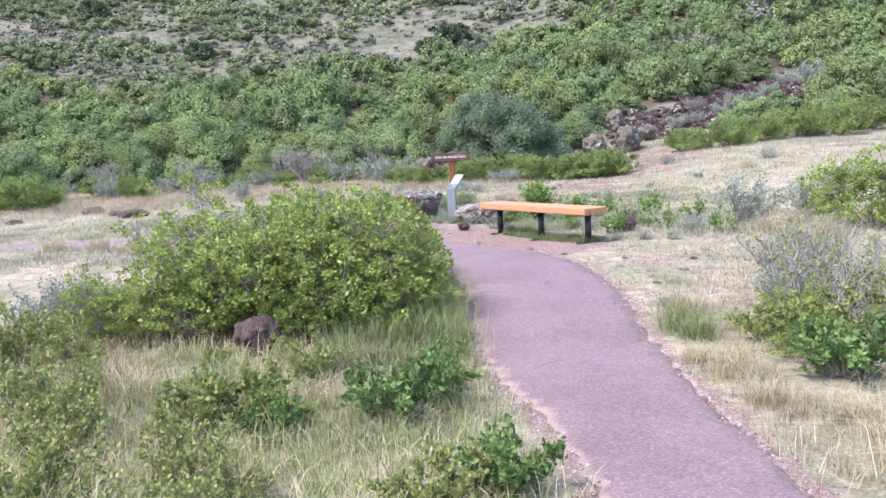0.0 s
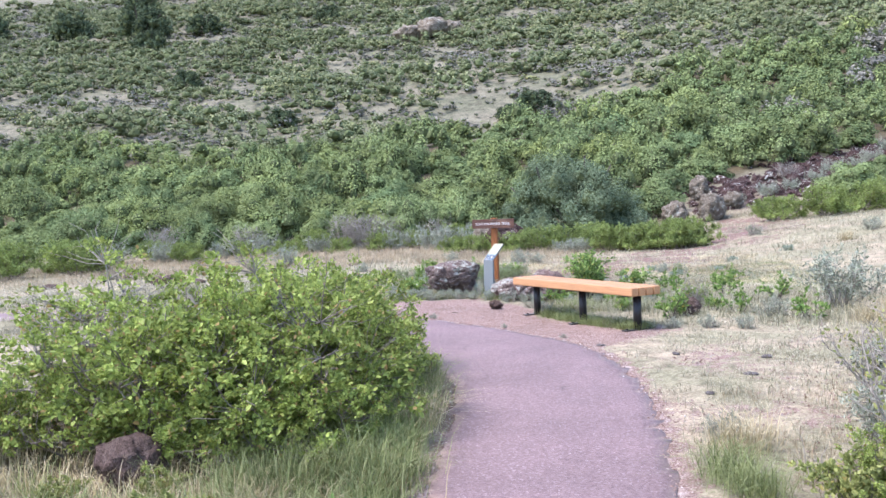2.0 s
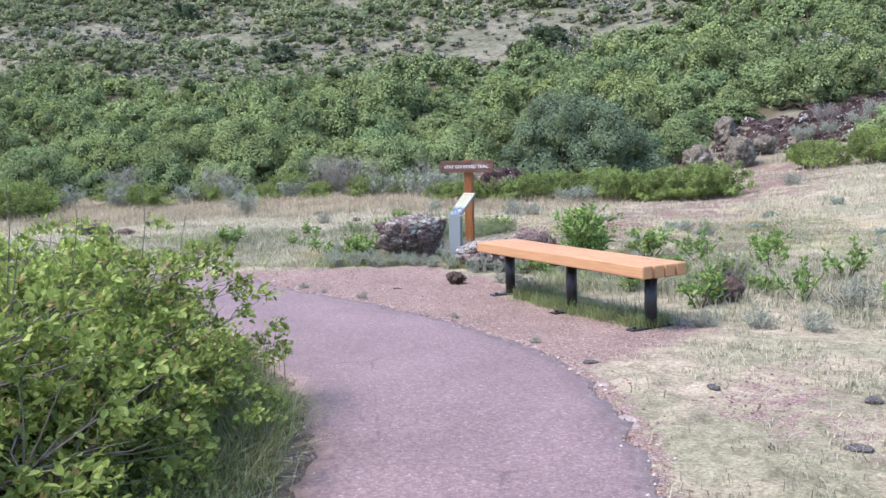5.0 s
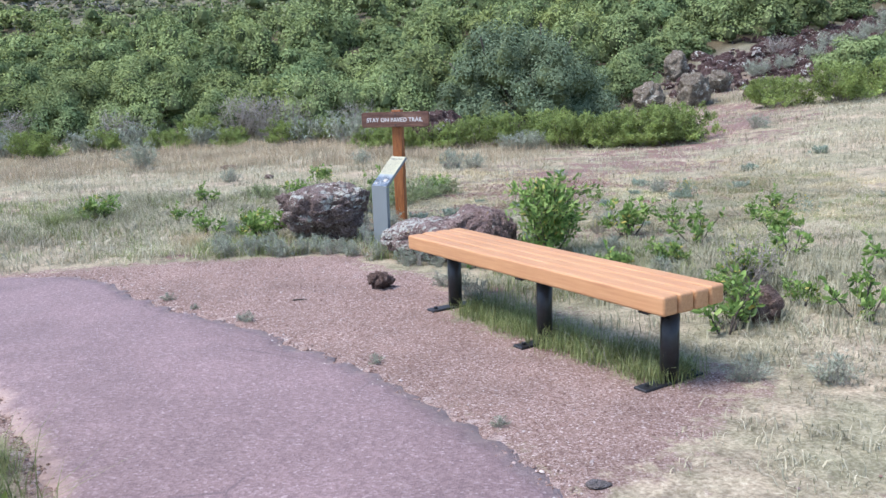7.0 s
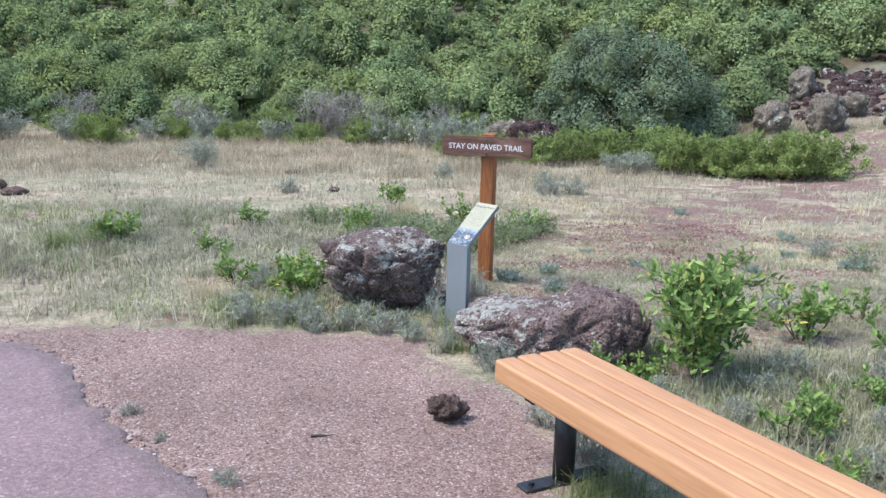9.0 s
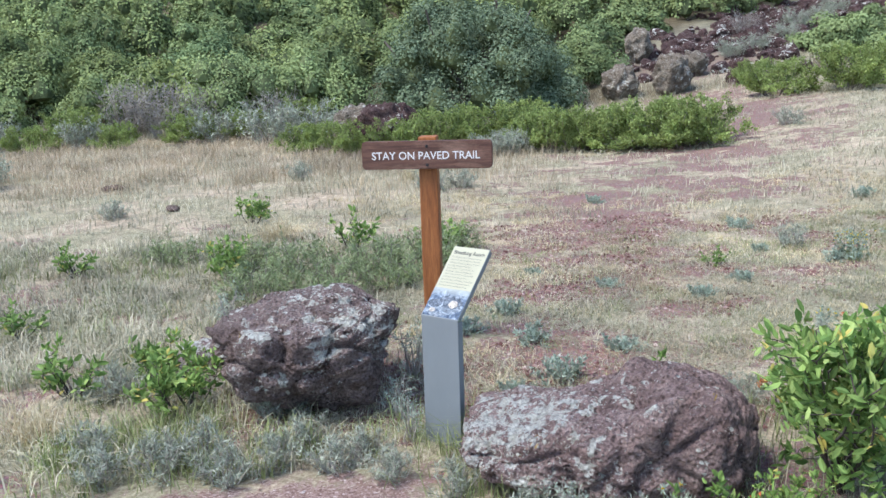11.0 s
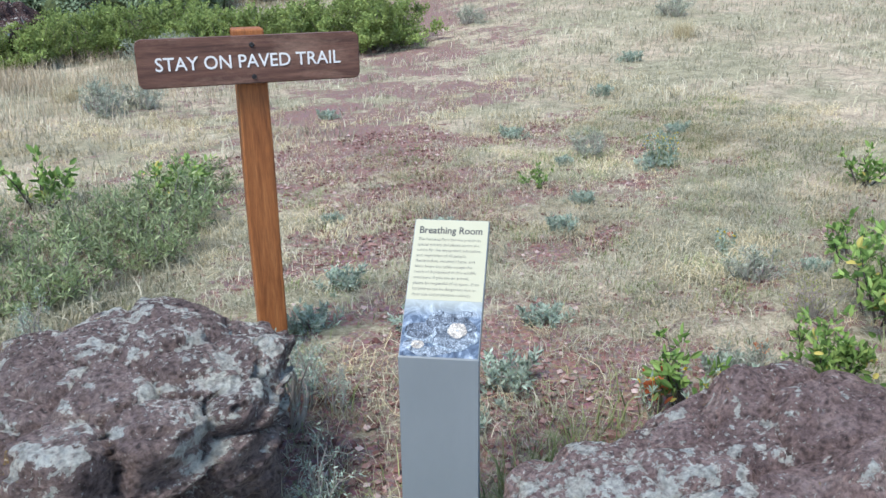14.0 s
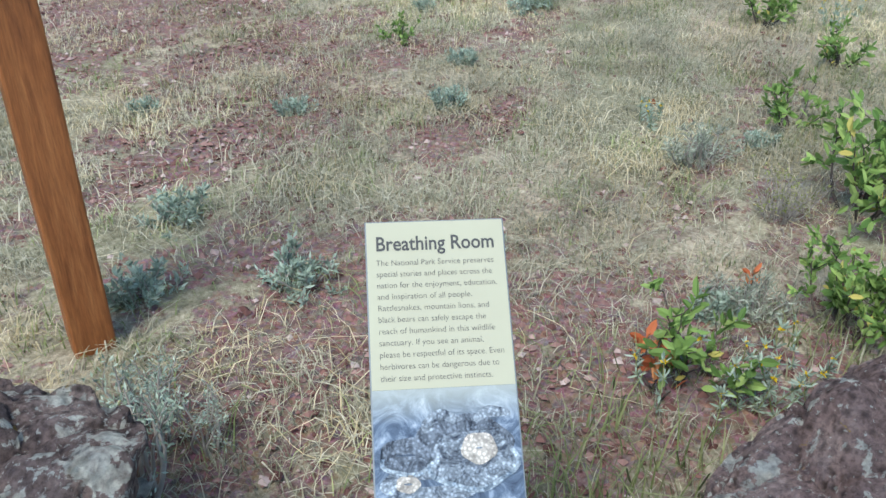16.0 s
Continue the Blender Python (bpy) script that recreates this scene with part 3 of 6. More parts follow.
def gravel_at(x, y):
    d = away(x, y, np.vstack([PAD, PAD[:1]]))
    pad = np.where(inside(x, y, PAD), 0.5 + np.minimum(d, 0.25) * 2, 0.5 - np.minimum(d, 0.25) * 2)
    edge = 0.85 - np.clip(off_trail(x, y), 0, 1) * 4.2
    verge = (0.28 + (fbm(x * 1.1 + y * 0.4, y * 1.2, 61, 3) - 0.5) * 1.1) * step(1.5, 1.9, x) * step(3.4, 2.6, x) * step(7.5, 8.5, y) * step(12.3, 11.6, y)
    return np.clip(np.maximum.reduce([pad, edge, verge]), 0, 1)


def bare_at(x, y):
    track = 0.69 - away(x, y, FOOTPATH) * 0.24 + (fbm(x * 1.7 + y * 0.7, y * 3.6 - x * 0.5, 21) - 0.5) * 1.5
    patch = (fbm(x * 1.7 + y, y * 2.8 - x * 0.6, 33) - 0.47) * 2.4 * step(14.8, 16, y) * step(26, 18, y) * step(4.5, 2.5, x)
    panel = 0.62 - np.hypot(x - 0.35, (y - 15.9) * 0.8) * 0.9
    right = (fbm(x * 1.4, y * 1.4, 51) - 0.66) * 2.0 * step(9, 10, y) * step(1.5, 2.2, x)
    scree = 1.4 - away(x, y, SCREE) * 0.5
    return np.clip(np.maximum.reduce([track, patch, panel, right, scree]), 0, 1)


def thicket_top(x):
    """Far edge of the dense oak thicket."""
    return 57 + 3 * np.sin(x * 0.11) + np.maximum(0, x + 4) * 0.62 - 0.05 * np.maximum(0, -x - 10)


def axis(lo, hi, fine_lo, fine_hi, gap, growth=1.16):
    mid = list(np.arange(fine_lo, fine_hi + gap / 2, gap))
    s, v = gap, mid[-1]
    while v < hi:
        s = s * growth
        v += s
        mid.append(v)
    s, v = gap, mid[0]
    while v > lo:
        s = s * growth
        v -= s
        mid.insert(0, v)
    return np.array(mid)


def build_ground():
    xs, ys = axis(-1500, 1500, -5, 6, 0.1), axis(-1500, 2500, 2, 24, 0.1, 1.04)
    gx, gy = np.meshgrid(xs, ys)
    x, y = gx.ravel(), gy.ravel()
    z = terrain(x, y)
    close = (np.abs(x) < 12) & (y > -6) & (y < 30)
    off, gravel, bare = np.full(len(x), 9.0), np.zeros(len(x)), np.zeros(len(x))
    off[close] = off_trail(x[close], y[close])
    gravel[close] = gravel_at(x[close], y[close])
    wide = (np.abs(x) < 60) & (y > 0) & (y < 80)
    bare[wide] = bare_at(x[wide], y[wide])
    z = z + np.clip(fbm(x * 4, y * 4, 3, 3) - 0.5, -1, 1) * 0.03 * step(0.1, 0.5, off) * (1 - gravel)
    z = z - 0.05 * step(-0.02, -0.14, off)
    nx = len(xs)
    i = (np.arange(len(ys) - 1)[:, None] * nx + np.arange(nx - 1)[None]).ravel()
    me = mesh_of("ground", np.c_[x, y, z], np.stack([i, i + 1, i + nx + 1, i + nx], 1), True)
    for name, values in (("gravel", gravel), ("bare", bare), ("slope", step(30, 40, y + 0 * x)), ("litter", np.maximum(0.85 * step(1.15, 0.75, np.hypot((x + 1.25) / 1.75, (y - 8.9) / 2.1)), step(31.0, 32.5, y) * step(1.5, -1.5, y - thicket_top(x)) * step(2.0, 3.2, away(x, y, SCREE)) * step(-2.0, 0.5, y - 31 - 0.55 * np.maximum(0, x - 8)))), ("rim", np.clip(0.66 - np.abs(off - 0.02) * 6.5, 0, 1))):
        a = me.attributes.new(name, "FLOAT", "POINT")
        a.data.foreach_set("value", values.astype(np.float32))
    ob = add("ground", me, M_GROUND)
    return tagged(ob, "dry grass meadow with red cinder soil rising to a hillside", "ground", kind="structure")


def build_trail():
    count, across = 460, 12
    a, b = resample(left_line, count), resample(right_line, count)
    # match the two sides so that the rows run square across
    t = np.linspace(0, 1, across + 1)[None, :, None]
    ja = (fbm(np.arange(count) * 0.55, np.zeros(count), 71, 4) - 0.5)[:, None] * 0.15
    jb = (fbm(np.arange(count) * 0.55, np.ones(count) * 9, 72, 4) - 0.5)[:, None] * 0.18
    n = unit(b - a)
    a, b = a + n * ja, b + n * jb
    p = a[:, None] * (1 - t) + b[:, None] * t
    x, y = p[..., 0], p[..., 1]
    z = terrain(x.ravel(), y.ravel()).reshape(x.shape) + 0.012 + (fbm(x.ravel() * 2, y.ravel() * 2, 4, 2).reshape(x.shape) - 0.5) * 0.012
    z[:, 0] -= 0.012
    z[:, -1] -= 0.012
    top = np.stack([x, y, z], -1)
    low = top[:, [0, -1]].copy()
    low[..., 2] -= 0.07
    grid = np.concatenate([low[:, :1], top, low[:, 1:]], 1)
    w = across + 3
    i = (np.arange(count - 1)[:, None] * w + np.arange(w - 1)[None]).ravel()
    me = mesh_of("trail", grid.reshape(-1, 3), np.stack([i, i + 1, i + w + 1, i + w], 1), True)
    e = np.tile(np.abs(np.linspace(-1, 1, across + 1)) ** 8, (count, 1))
    e = np.concatenate([e[:, :1], e, e[:, -1:]], 1)
    at = me.attributes.new("edge", "FLOAT", "POINT")
    at.data.foreach_set("value", e.ravel().astype(np.float32))
    ob = add("pavement", me, M_ASPHALT)
    return tagged(ob, "worn mauve asphalt trail with ragged crumbling edges", "pavement", kind="structure")


build_ground()
build_trail()

# ---- bench ----


def build_bench():
    """Local x runs along the seat, y across it."""
    at = (0.651, 13.465, 0.0)
    turn = math.degrees(math.atan2(-0.795, 0.607))
    bench = thing("bench", "long backless bench of four orange planks on black steel legs", "bench", at, turn)
    length, width, gap, top, thick = 2.14, 0.0945, 0.011, 0.437, 0.092
    for k in range(4):
        y = k * (width + gap)
        bm = box_bm(0, length, y, y + width, top - thick, top, 0.013, 3)
        bmesh.ops.subdivide_edges(bm, edges=[e for e in bm.edges if e.calc_length() > 1], cuts=10)
        for v in bm.verts:
            v.co.z += 0.0015 * noise.noise((v.co.x * 2.2, k * 5.3, 0)) + 0.002 * math.sin(v.co.x * 1.4 + k)
            v.co.y += 0.0012 * noise.noise((v.co.x * 2.0, k * 3.1, 4))
        add("plank", bm, M_PLANK, bench)
    for x in (0.235, 1.11, 2.005):
        base = grow(*(Matrix.Rotation(radians(turn), 2) @ Vector((x, 0.2)) + Vector(at[:2])))
        leg = add("leg", cyl_bm(0.044, base, top - thick - 0.012, 28, Matrix.Translation((x, 0.198, 0))), M_STEEL, bench, "round black steel post")
        for f in leg.data.polygons:
            f.use_smooth = abs(f.normal.z) < 0.5
        add("base_plate", box_bm(x - 0.04, x + 0.04, 0.0, 0.40, base - 0.004, base + 0.012, 0.004, 1), M_STEEL, leg, "flat black steel foot plate")
        add("seat_bracket", box_bm(x - 0.03, x + 0.03, 0.012, 0.40, top - thick - 0.012, top - thick - 0.0005, 0.003, 1), M_STEEL, leg)
        for y in (0.045, 0.355):
            add("bolt", cyl_bm(0.013, base + 0.012, base + 0.026, 6, Matrix.Translation((x, y, 0))), M_STEEL, leg)


build_bench()

# ---- wooden sign ----


def build_sign():
    cx, cy = 0.2535, 16.4935
    turn = math.degrees(math.atan2(-0.127, 0.683))
    z = grow(cx, cy)
    sign = thing("wooden_sign", "brown routed board sign on a stained square post", "sign", (cx, cy, z), turn)
    bm = box_bm(-0.049, 0.049, 0.022, 0.118, -0.1, 1.15 - z, 0.006, 2)
    bmesh.ops.subdivide_edges(bm, edges=[e for e in bm.edges if e.calc_length() > 0.5], cuts=14)
    for v in bm.verts:
        v.co.x += 0.002 * noise.noise((v.co.z * 3, 1, v.co.x * 9))
        v.co.y += 0.002 * noise.noise((v.co.z * 3, 7, v.co.y * 9))
    add("post", bm, M_POST, sign, "reddish stained square cedar post")
    # board with rounded, worn corners
    bm = bmesh.new()
    w, h0, h1, r = 0.347, 0.984 - z, 1.132 - z, 0.022
    ring = []
    for qx, qz, a0 in ((w - r, h1 - r, 0), (-w + r, h1 - r, 90), (-w + r, h0 + r, 180), (w - r, h0 + r, 270)):
        for s in range(6):
            a = radians(a0 + s * 18)
            ring.append(bm.verts.new((qx + r * math.cos(a) + 0.002 * noise.noise((s, qx * 9, qz * 9)), -0.019, qz + r * math.sin(a))))
    face = bm.faces.new(ring)
    out = bmesh.ops.extrude_face_region(bm, geom=[face])
    bmesh.ops.translate(bm, vec=(0, 0.04, 0), verts=[v for v in out["geom"] if isinstance(v, bmesh.types.BMVert)])
    bmesh.ops.recalc_face_normals(bm, faces=bm.faces[:])
    bmesh.ops.bevel(bm, geom=[e for e in bm.edges if abs(e.verts[0].co.y - e.verts[1].co.y) < 1e-5], offset=0.004, segments=2, affect="EDGES")
    board = add("board", bm, M_BOARD, sign, "dark brown weathered board with rounded corners")
    def extent(text):
        me = letters(text, 0.058)
        xs = [v.co.x for v in me.vertices]
        bpy.data.meshes.remove(me)
        return min(xs), max(xs)

    words = "STAY ON PAVED TRAIL".split()
    lo, hi = extent(" ".join(words))
    k = 0.575 / (hi - lo)
    for n in range(len(words)):
        me = letters(words[n], 0.058, depth=0.001)
        head = extent(" ".join(words[: n + 1]))
        own = extent(words[n])
        start = (head[1] - head[0]) - (own[1] - own[0])
        shift = -0.005 - 0.2875 + k * (start - own[0])
        me.transform(Matrix.Translation((shift, -0.0205, 1.054 - z)) @ Matrix.Rotation(radians(90), 4, "X") @ Matrix.Diagonal((k, 1, 1, 1)))
        add("word", me, M_WHITE, board, "white painted capital letters")
    for zz in (1.105 - z, 1.006 - z):
        bm = cyl_bm(0.0085, 0, 0.005, 12, Matrix.Translation((0.002, -0.019, zz)) @ Matrix.Rotation(radians(90), 4, "X"), 0.006)
        add("bolt", bm, M_STEEL, board)


build_sign()

# ---- bent metal information stand ----


def build_stand():
    """Local x runs along the plate's width, -y faces the reader."""
    cx, cy = 0.230, 15.2475
    turn = math.degrees(math.atan2(-0.605, 0.796))
    z = grow(cx, cy)
    bend, wide = 0.549 - z, 0.0875
    stand = thing("information_stand", "narrow bent metal stand with a cream printed panel", "sign", (cx, cy, z), turn)
    add("column", box_bm(-wide, wide, 0, 0.004, -0.08, bend, 0.001, 1), M_METAL, stand, "flat blue-grey painted metal front")
    for s in (-1, 1):
        x = s * (wide - 0.002)
        add("flange", box_bm(x - 0.002, x + 0.002, 0.004, 0.034, -0.08, bend - 0.012, 0.0008, 1), M_METAL, stand)
    tilt = math.degrees(math.atan2(0.23, 0.262))
    slant = 0.3486
    tip = Matrix.Translation((0, 0, bend)) @ Matrix.Rotation(radians(tilt), 4, "X")

    def lay(me):
        me.transform(tip)
        return me

    bm = box_bm(-wide, wide, 0, slant, -0.004, 0, 0.0012, 2)
    bm.transform(tip)
    plate = add("panel", bm, M_METAL, stand, "slanted metal panel")
    for s in (-1, 1):
        x = s * (wide - 0.0015)
        bm = box_bm(x - 0.0015, x + 0.0015, 0.012, slant - 0.004, -0.022, -0.004, 0.0006, 1)
        bm.transform(tip)
        add("lip", bm, M_METAL, plate)
    bm = box_bm(-wide + 0.002, wide - 0.002, 0.138, slant - 0.002, 0.0002, 0.0012)
    bm.transform(tip)
    add("printed_sheet", bm, M_CREAM, plate, "cream printed upper sheet")
    photo = add("photograph", box_bm(-wide + 0.002, wide - 0.002, 0.003, 0.1378, 0.0002, 0.0012), M_PHOTO, plate, "blue-grey photograph of rounded coils")
    photo.matrix_basis = tip
    # rounded bands of the photograph, lying flat on it
    def band(cx0, cy0, rx, ry, thick, a0, a1, level, material):
        n = 40
        t = np.radians(np.linspace(a0, a1, n))
        k = 1 + 0.05 * np.sin(t * 5 + cx0 * 90)
        o = np.c_[cx0 + rx * np.cos(t) * k, cy0 + ry * np.sin(t) * k]
        i = np.c_[cx0 + (rx - thick) * np.cos(t) * k, cy0 + (ry - thick) * np.sin(t) * k]
        v = np.vstack([np.c_[o, np.full(n, level)], np.c_[i, np.full(n, level)]])
        j = np.arange(n - 1)
        me = mesh_of("coil", v, np.stack([j, j + 1, j + 1 + n, j + n], 1))
        ob = add("coil", me, material, photo)
        if me.polygons[0].normal.z < 0:
            me.flip_normals()

    band(0.018, 0.072, 0.058, 0.034, 0.030, 0, 360, 0.0016, M_PH_DARK)
    band(-0.022, 0.030, 0.056, 0.026, 0.022, 0, 360, 0.0020, M_PH_MID)
    band(0.028, 0.055, 0.050, 0.032, 0.020, 0, 360, 0.0024, M_PH_MID)
    band(0.028, 0.053, 0.054, 0.035, 0.006, 170, 380, 0.0028, M_PH_PALE)
    band(-0.048, 0.062, 0.032, 0.020, 0.019, 0, 360, 0.0028, M_PH_DARK)
    band(-0.046, 0.058, 0.034, 0.020, 0.005, 175, 350, 0.0032, M_PH_PALE)
    band(0.036, 0.066, 0.021, 0.018, 0.017, 0, 360, 0.0032, M_PH_TAN)
    band(-0.048, 0.030, 0.014, 0.010, 0.009, 0, 360, 0.0032, M_PH_TAN)
    band(0.055, 0.100, 0.022, 0.014, 0.013, 10, 200, 0.0020, M_PH_MID)
    band(-0.005, 0.092, 0.024, 0.020, 0.012, 20, 200, 0.0020, M_PH_MID)
    left = -wide + 0.0125
    title = letters("Breathing Room", 0.026, "LEFT", heavy=0.016)
    span = max(v.co.x for v in title.vertices)
    title.transform(tip @ Matrix.Translation((left, 0.3175, 0.0018)) @ Matrix.Diagonal((0.148 / span, 1, 1, 1)))
    add("title", title, M_INK, plate, "black printed title")
    lines = ["The National Park Service preserves", "special stories and places across the", "nation for the enjoyment, education,", "and inspiration of all people.", "Rattlesnakes, mountain lions, and", "black bears can safely escape the", "reach of humankind in this wildlife", "sanctuary. If you see an animal,", "please be respectful of its space. Even", "herbivores can be dangerous due to", "their size and protective instincts."]
    spans = [0.146, 0.143, 0.148, 0.116, 0.136, 0.131, 0.141, 0.126, 0.150, 0.143, 0.134]
    for k, (line, want) in enumerate(zip(lines, spans)):
        me = letters(line, 0.0105, "LEFT", heavy=-0.008)
        span = max(v.co.x for v in me.vertices)
        me.transform(tip @ Matrix.Translation((left, 0.2935 - k * 0.01425, 0.0018)) @ Matrix.Diagonal((want / span, 1, 1, 1)))
        add("text_line", me, M_FINEINK, plate)


build_stand()

# ---- rocks ----


def rock_mesh(name, size, seed, detail=5, rough=0.16, shape=None):
    """A pitted, broken stone; size: half extents. It is cut flat below."""
    bm = bmesh.new()
    bmesh.ops.create_icosphere(bm, subdivisions=detail, radius=1.0)
    for v in bm.verts:
        p = v.co.copy()
        unit_p = p.copy()
        big = max(size)
        p = Vector((p.x * size[0], p.y * size[1], p.z * size[2])) / big
        o = Vector((seed * 3.1, seed * 7.7, seed * 1.3))
        d = 1 + rough * 1.5 * noise.noise(p * 1.1 + o) + rough * 1.25 * noise.noise(p * 2.9 + o) + rough * 0.5 * (abs(noise.noise(p * 6 + o)) - 0.2)
        d += rough * 0.34 * noise.noise(p * 11 + o) + rough * 0.24 * noise.noise(p * 24 + o) - rough * 0.9 * max(0, 0.25 - abs(noise.noise(p * 3.3 + o)))
        if detail > 5:
            d -= rough * 0.55 * max(0, 0.42 - noise.voronoi(p * 6 + o)[0][0]) + rough * 0.4 * max(0, 0.4 - noise.voronoi(p * 13 + o)[0][0])
            d += rough * 0.30 * noise.noise(p * 8 + o) - rough * 0.5 * max(0, 0.12 - abs(noise.noise(p * 5.5 + o * 2)))
        facet = noise.voronoi(p * 2.2 + o)[0][0]
        d += rough * 0.5 * (facet - 0.4)
        q = Vector((unit_p.x * size[0], unit_p.y * size[1], unit_p.z * size[2])) * d
        if shape:
            q = shape(q)
        v.co = q
    for f in bm.faces:
        f.smooth = True
    me = bpy.data.meshes.new(name)
    bm.to_mesh(me)
    bm.free()
    return me


def build_rock(name, label, x, y, size, seed, material, sink=0.15, detail=5, rough=0.16, turn=0.0, shape=None, group=""):
    me = rock_mesh(name, size, seed, detail, rough, shape)
    low = min(v.co.z for v in me.vertices)
    ob = add(name, me, material)
    ob.matrix_basis = pose(x, y, grow(x, y) - low - sink * size[2] * 2, 0, 0, turn)
    return tagged(ob, label, "rock", group)


def lava_mesh(name, size, seed, shape, strata=1.0, rough=1.0):
    """A broken lava block with ledges, cracks and gas holes; size: half extents."""
    bm = bmesh.new()
    bmesh.ops.create_icosphere(bm, subdivisions=6, radius=1.0)
    o = Vector((seed * 3.1, seed * 7.7, seed * 1.3))
    for v in bm.verts:
        w = v.co.copy()
        # flattened sides, so that the block is not an egg
        w = w / (abs(w.x) ** 3.2 + abs(w.y) ** 3.2 + abs(w.z) ** 3.2) ** (1 / 3.2)
        q = Vector((w.x * size[0], w.y * size[1], w.z * size[2]))
        way = Vector((w.x / size[0], w.y / size[1], w.z / size[2])).normalized()
        warp = q + 0.05 * Vector((noise.noise(q * 4 + o), noise.noise(q * 4 - o), noise.noise(q * 4 + o * 2)))
        d = 0.11 * noise.noise(q * 2.1 + o) + 0.055 * noise.noise(warp * 5 + o)
        near = noise.voronoi(warp * 5.2 + o)[0]
        d += 0.075 * (near[0] - 0.35) * -1.0 - 0.06 * max(0, 0.09 - (near[1] - near[0])) / 0.09 * 0.6
        level = warp.z * 11 + 1.6 * noise.noise(q * 2.6 + o * 3)
        d += strata * 0.030 * ((level - math.floor(level)) ** 2 - 0.4)
        d -= 0.05 * max(0, 0.14 - abs(noise.noise(warp * 4.2 + o * 2))) / 0.14 * max(0, noise.noise(q * 3 + o) + 0.35)
        d -= 0.030 * max(0, 0.34 - noise.voronoi(warp * 15 + o)[0][0]) / 0.34
        d += 0.018 * noise.noise(warp * 13 + o) + 0.010 * noise.noise(warp * 27 + o)
        d -= 0.010 * max(0, 0.36 - noise.voronoi(warp * 38 + o)[0][0]) / 0.36
        v.co = shape(q + way * d * rough)
    for f in bm.faces:
        f.smooth = True
    me = bpy.data.meshes.new(name)
    bm.to_mesh(me)
    bm.free()
    return me


def left_shape(q):
    q.x += 0.16 * max(0, -q.z - 0.02) - 0.10 * max(0, -q.z - 0.02) * (1 if q.x > 0.3 else 0)
    if q.z < 0:
        q.x *= 1 + 0.55 * q.z
        q.y *= 1 + 0.7 * q.z
    if q.z > 0.13:
        q.z = 0.13 + (q.z - 0.13) * 0.55
    return q


def right_shape(q):
    q.z *= 0.86 + (0.62 if q.z > 0 else 0.2) * math.exp(-(((q.x - 0.28) / 0.22) ** 2)) - 0.16 * math.exp(-(((q.x + 0.45) / 0.25) ** 2))
    return q


def build_boulder(label, x, y, size, seed, material, sink, turn, shape, strata=1.0, rough=1.0):
    me = lava_mesh("boulder", size, seed, shape, strata, rough)
    low = min(v.co.z for v in me.vertices)
    ob = add("boulder", me, material)
    ob.matrix_basis = pose(x, y, grow(x, y) - low - sink, 0, 0, turn)
    tagged(ob, label, "rock")


build_boulder("dark pitted lava boulder crusted with grey lichen", -0.36, 15.76, (0.43, 0.34, 0.25), 2, M_BOULDER, 0.03, 8, left_shape, 1.0, 1.0)
build_boulder("long reddish lava boulder with white lichen beside the bench", 0.83, 14.93, (0.55, 0.29, 0.195), 5, M_BOULDER_RED, 0.06, -4, right_shape, 0.5, 0.68)
build_rock("rock_ledge", "low broken lava ledge behind the boulder", -0.86, 16.4, (0.30, 0.14, 0.11), 31, M_BOULDER_RED, 0.3, 5, 0.26, 12)
build_rock("stone", "fist-sized dark red lava stone on gravel", 0.40, 13.86, (0.075, 0.062, 0.06), 11, M_STONE, 0.2, 5, 0.36, 30)
build_rock("stone", "round red lava stone lying under the oak scrub", -1.26, 7.2, (0.19, 0.15, 0.15), 13, M_STONE, 0.15, 5, 0.14, 15)
build_rock("stone", "small red lava stone among shrubs behind the bench", 2.75, 12.95, (0.13, 0.10, 0.12), 17, M_STONE, 0.15, 4, 0.2, 60)
build_rock("stone", "flat dark stone at the trail's grassy verge", 0.12, 9.3, (0.08, 0.06, 0.04), 19, M_STONE, 0.3, 3, 0.2, 10)
for k, (x, y, s) in enumerate([(2.61, 9.55, 0.07), (2.9, 10.2, 0.06), (2.18, 10.4, 0.05), (3.4, 9.9, 0.05), (1.56, 10.9, 0.05), (2.2, 9.0, 0.05)]):
    build_rock("flat_stone", "flat dark grey stone sunk in dry grass", x, y, (s * 0.85, s * 0.65, s * 0.22), 23 + k, M_GREYSTONE, 0.3, 3, 0.22, k * 47, group="stones in the dry grass")
for k, (x, y, s) in enumerate([(-7.35, 20.8, 0.5), (-9.5, 23.5, 0.42), (-8.3, 22.0, 0.3), (-6.4, 20.2, 0.25), (-10.6, 21.5, 0.3), (-2.4, 21.4, 0.14), (-3.6, 23.2, 0.2), (0.45, 22.4, 0.16)]):
    build_rock("field_rock", "low dark lava rock in the meadow", x, y, (s * 0.7, s * 0.5, s * 0.24), 40 + k, M_STONE, 0.3, 4, 0.2, k * 61, group="rocks in the meadow")
build_rock("boulder", "reddish boulder among green shrubs at the meadow's edge", -0.05, 27.0, (0.62, 0.5, 0.42), 51, M_SCREE, 0.12, 5, 0.2)
build_rock("boulder", "pale tan boulder among green shrubs", -0.62, 27.2, (0.34, 0.32, 0.42), 52, M_PALE_ROCK, 0.12, 5, 0.2)
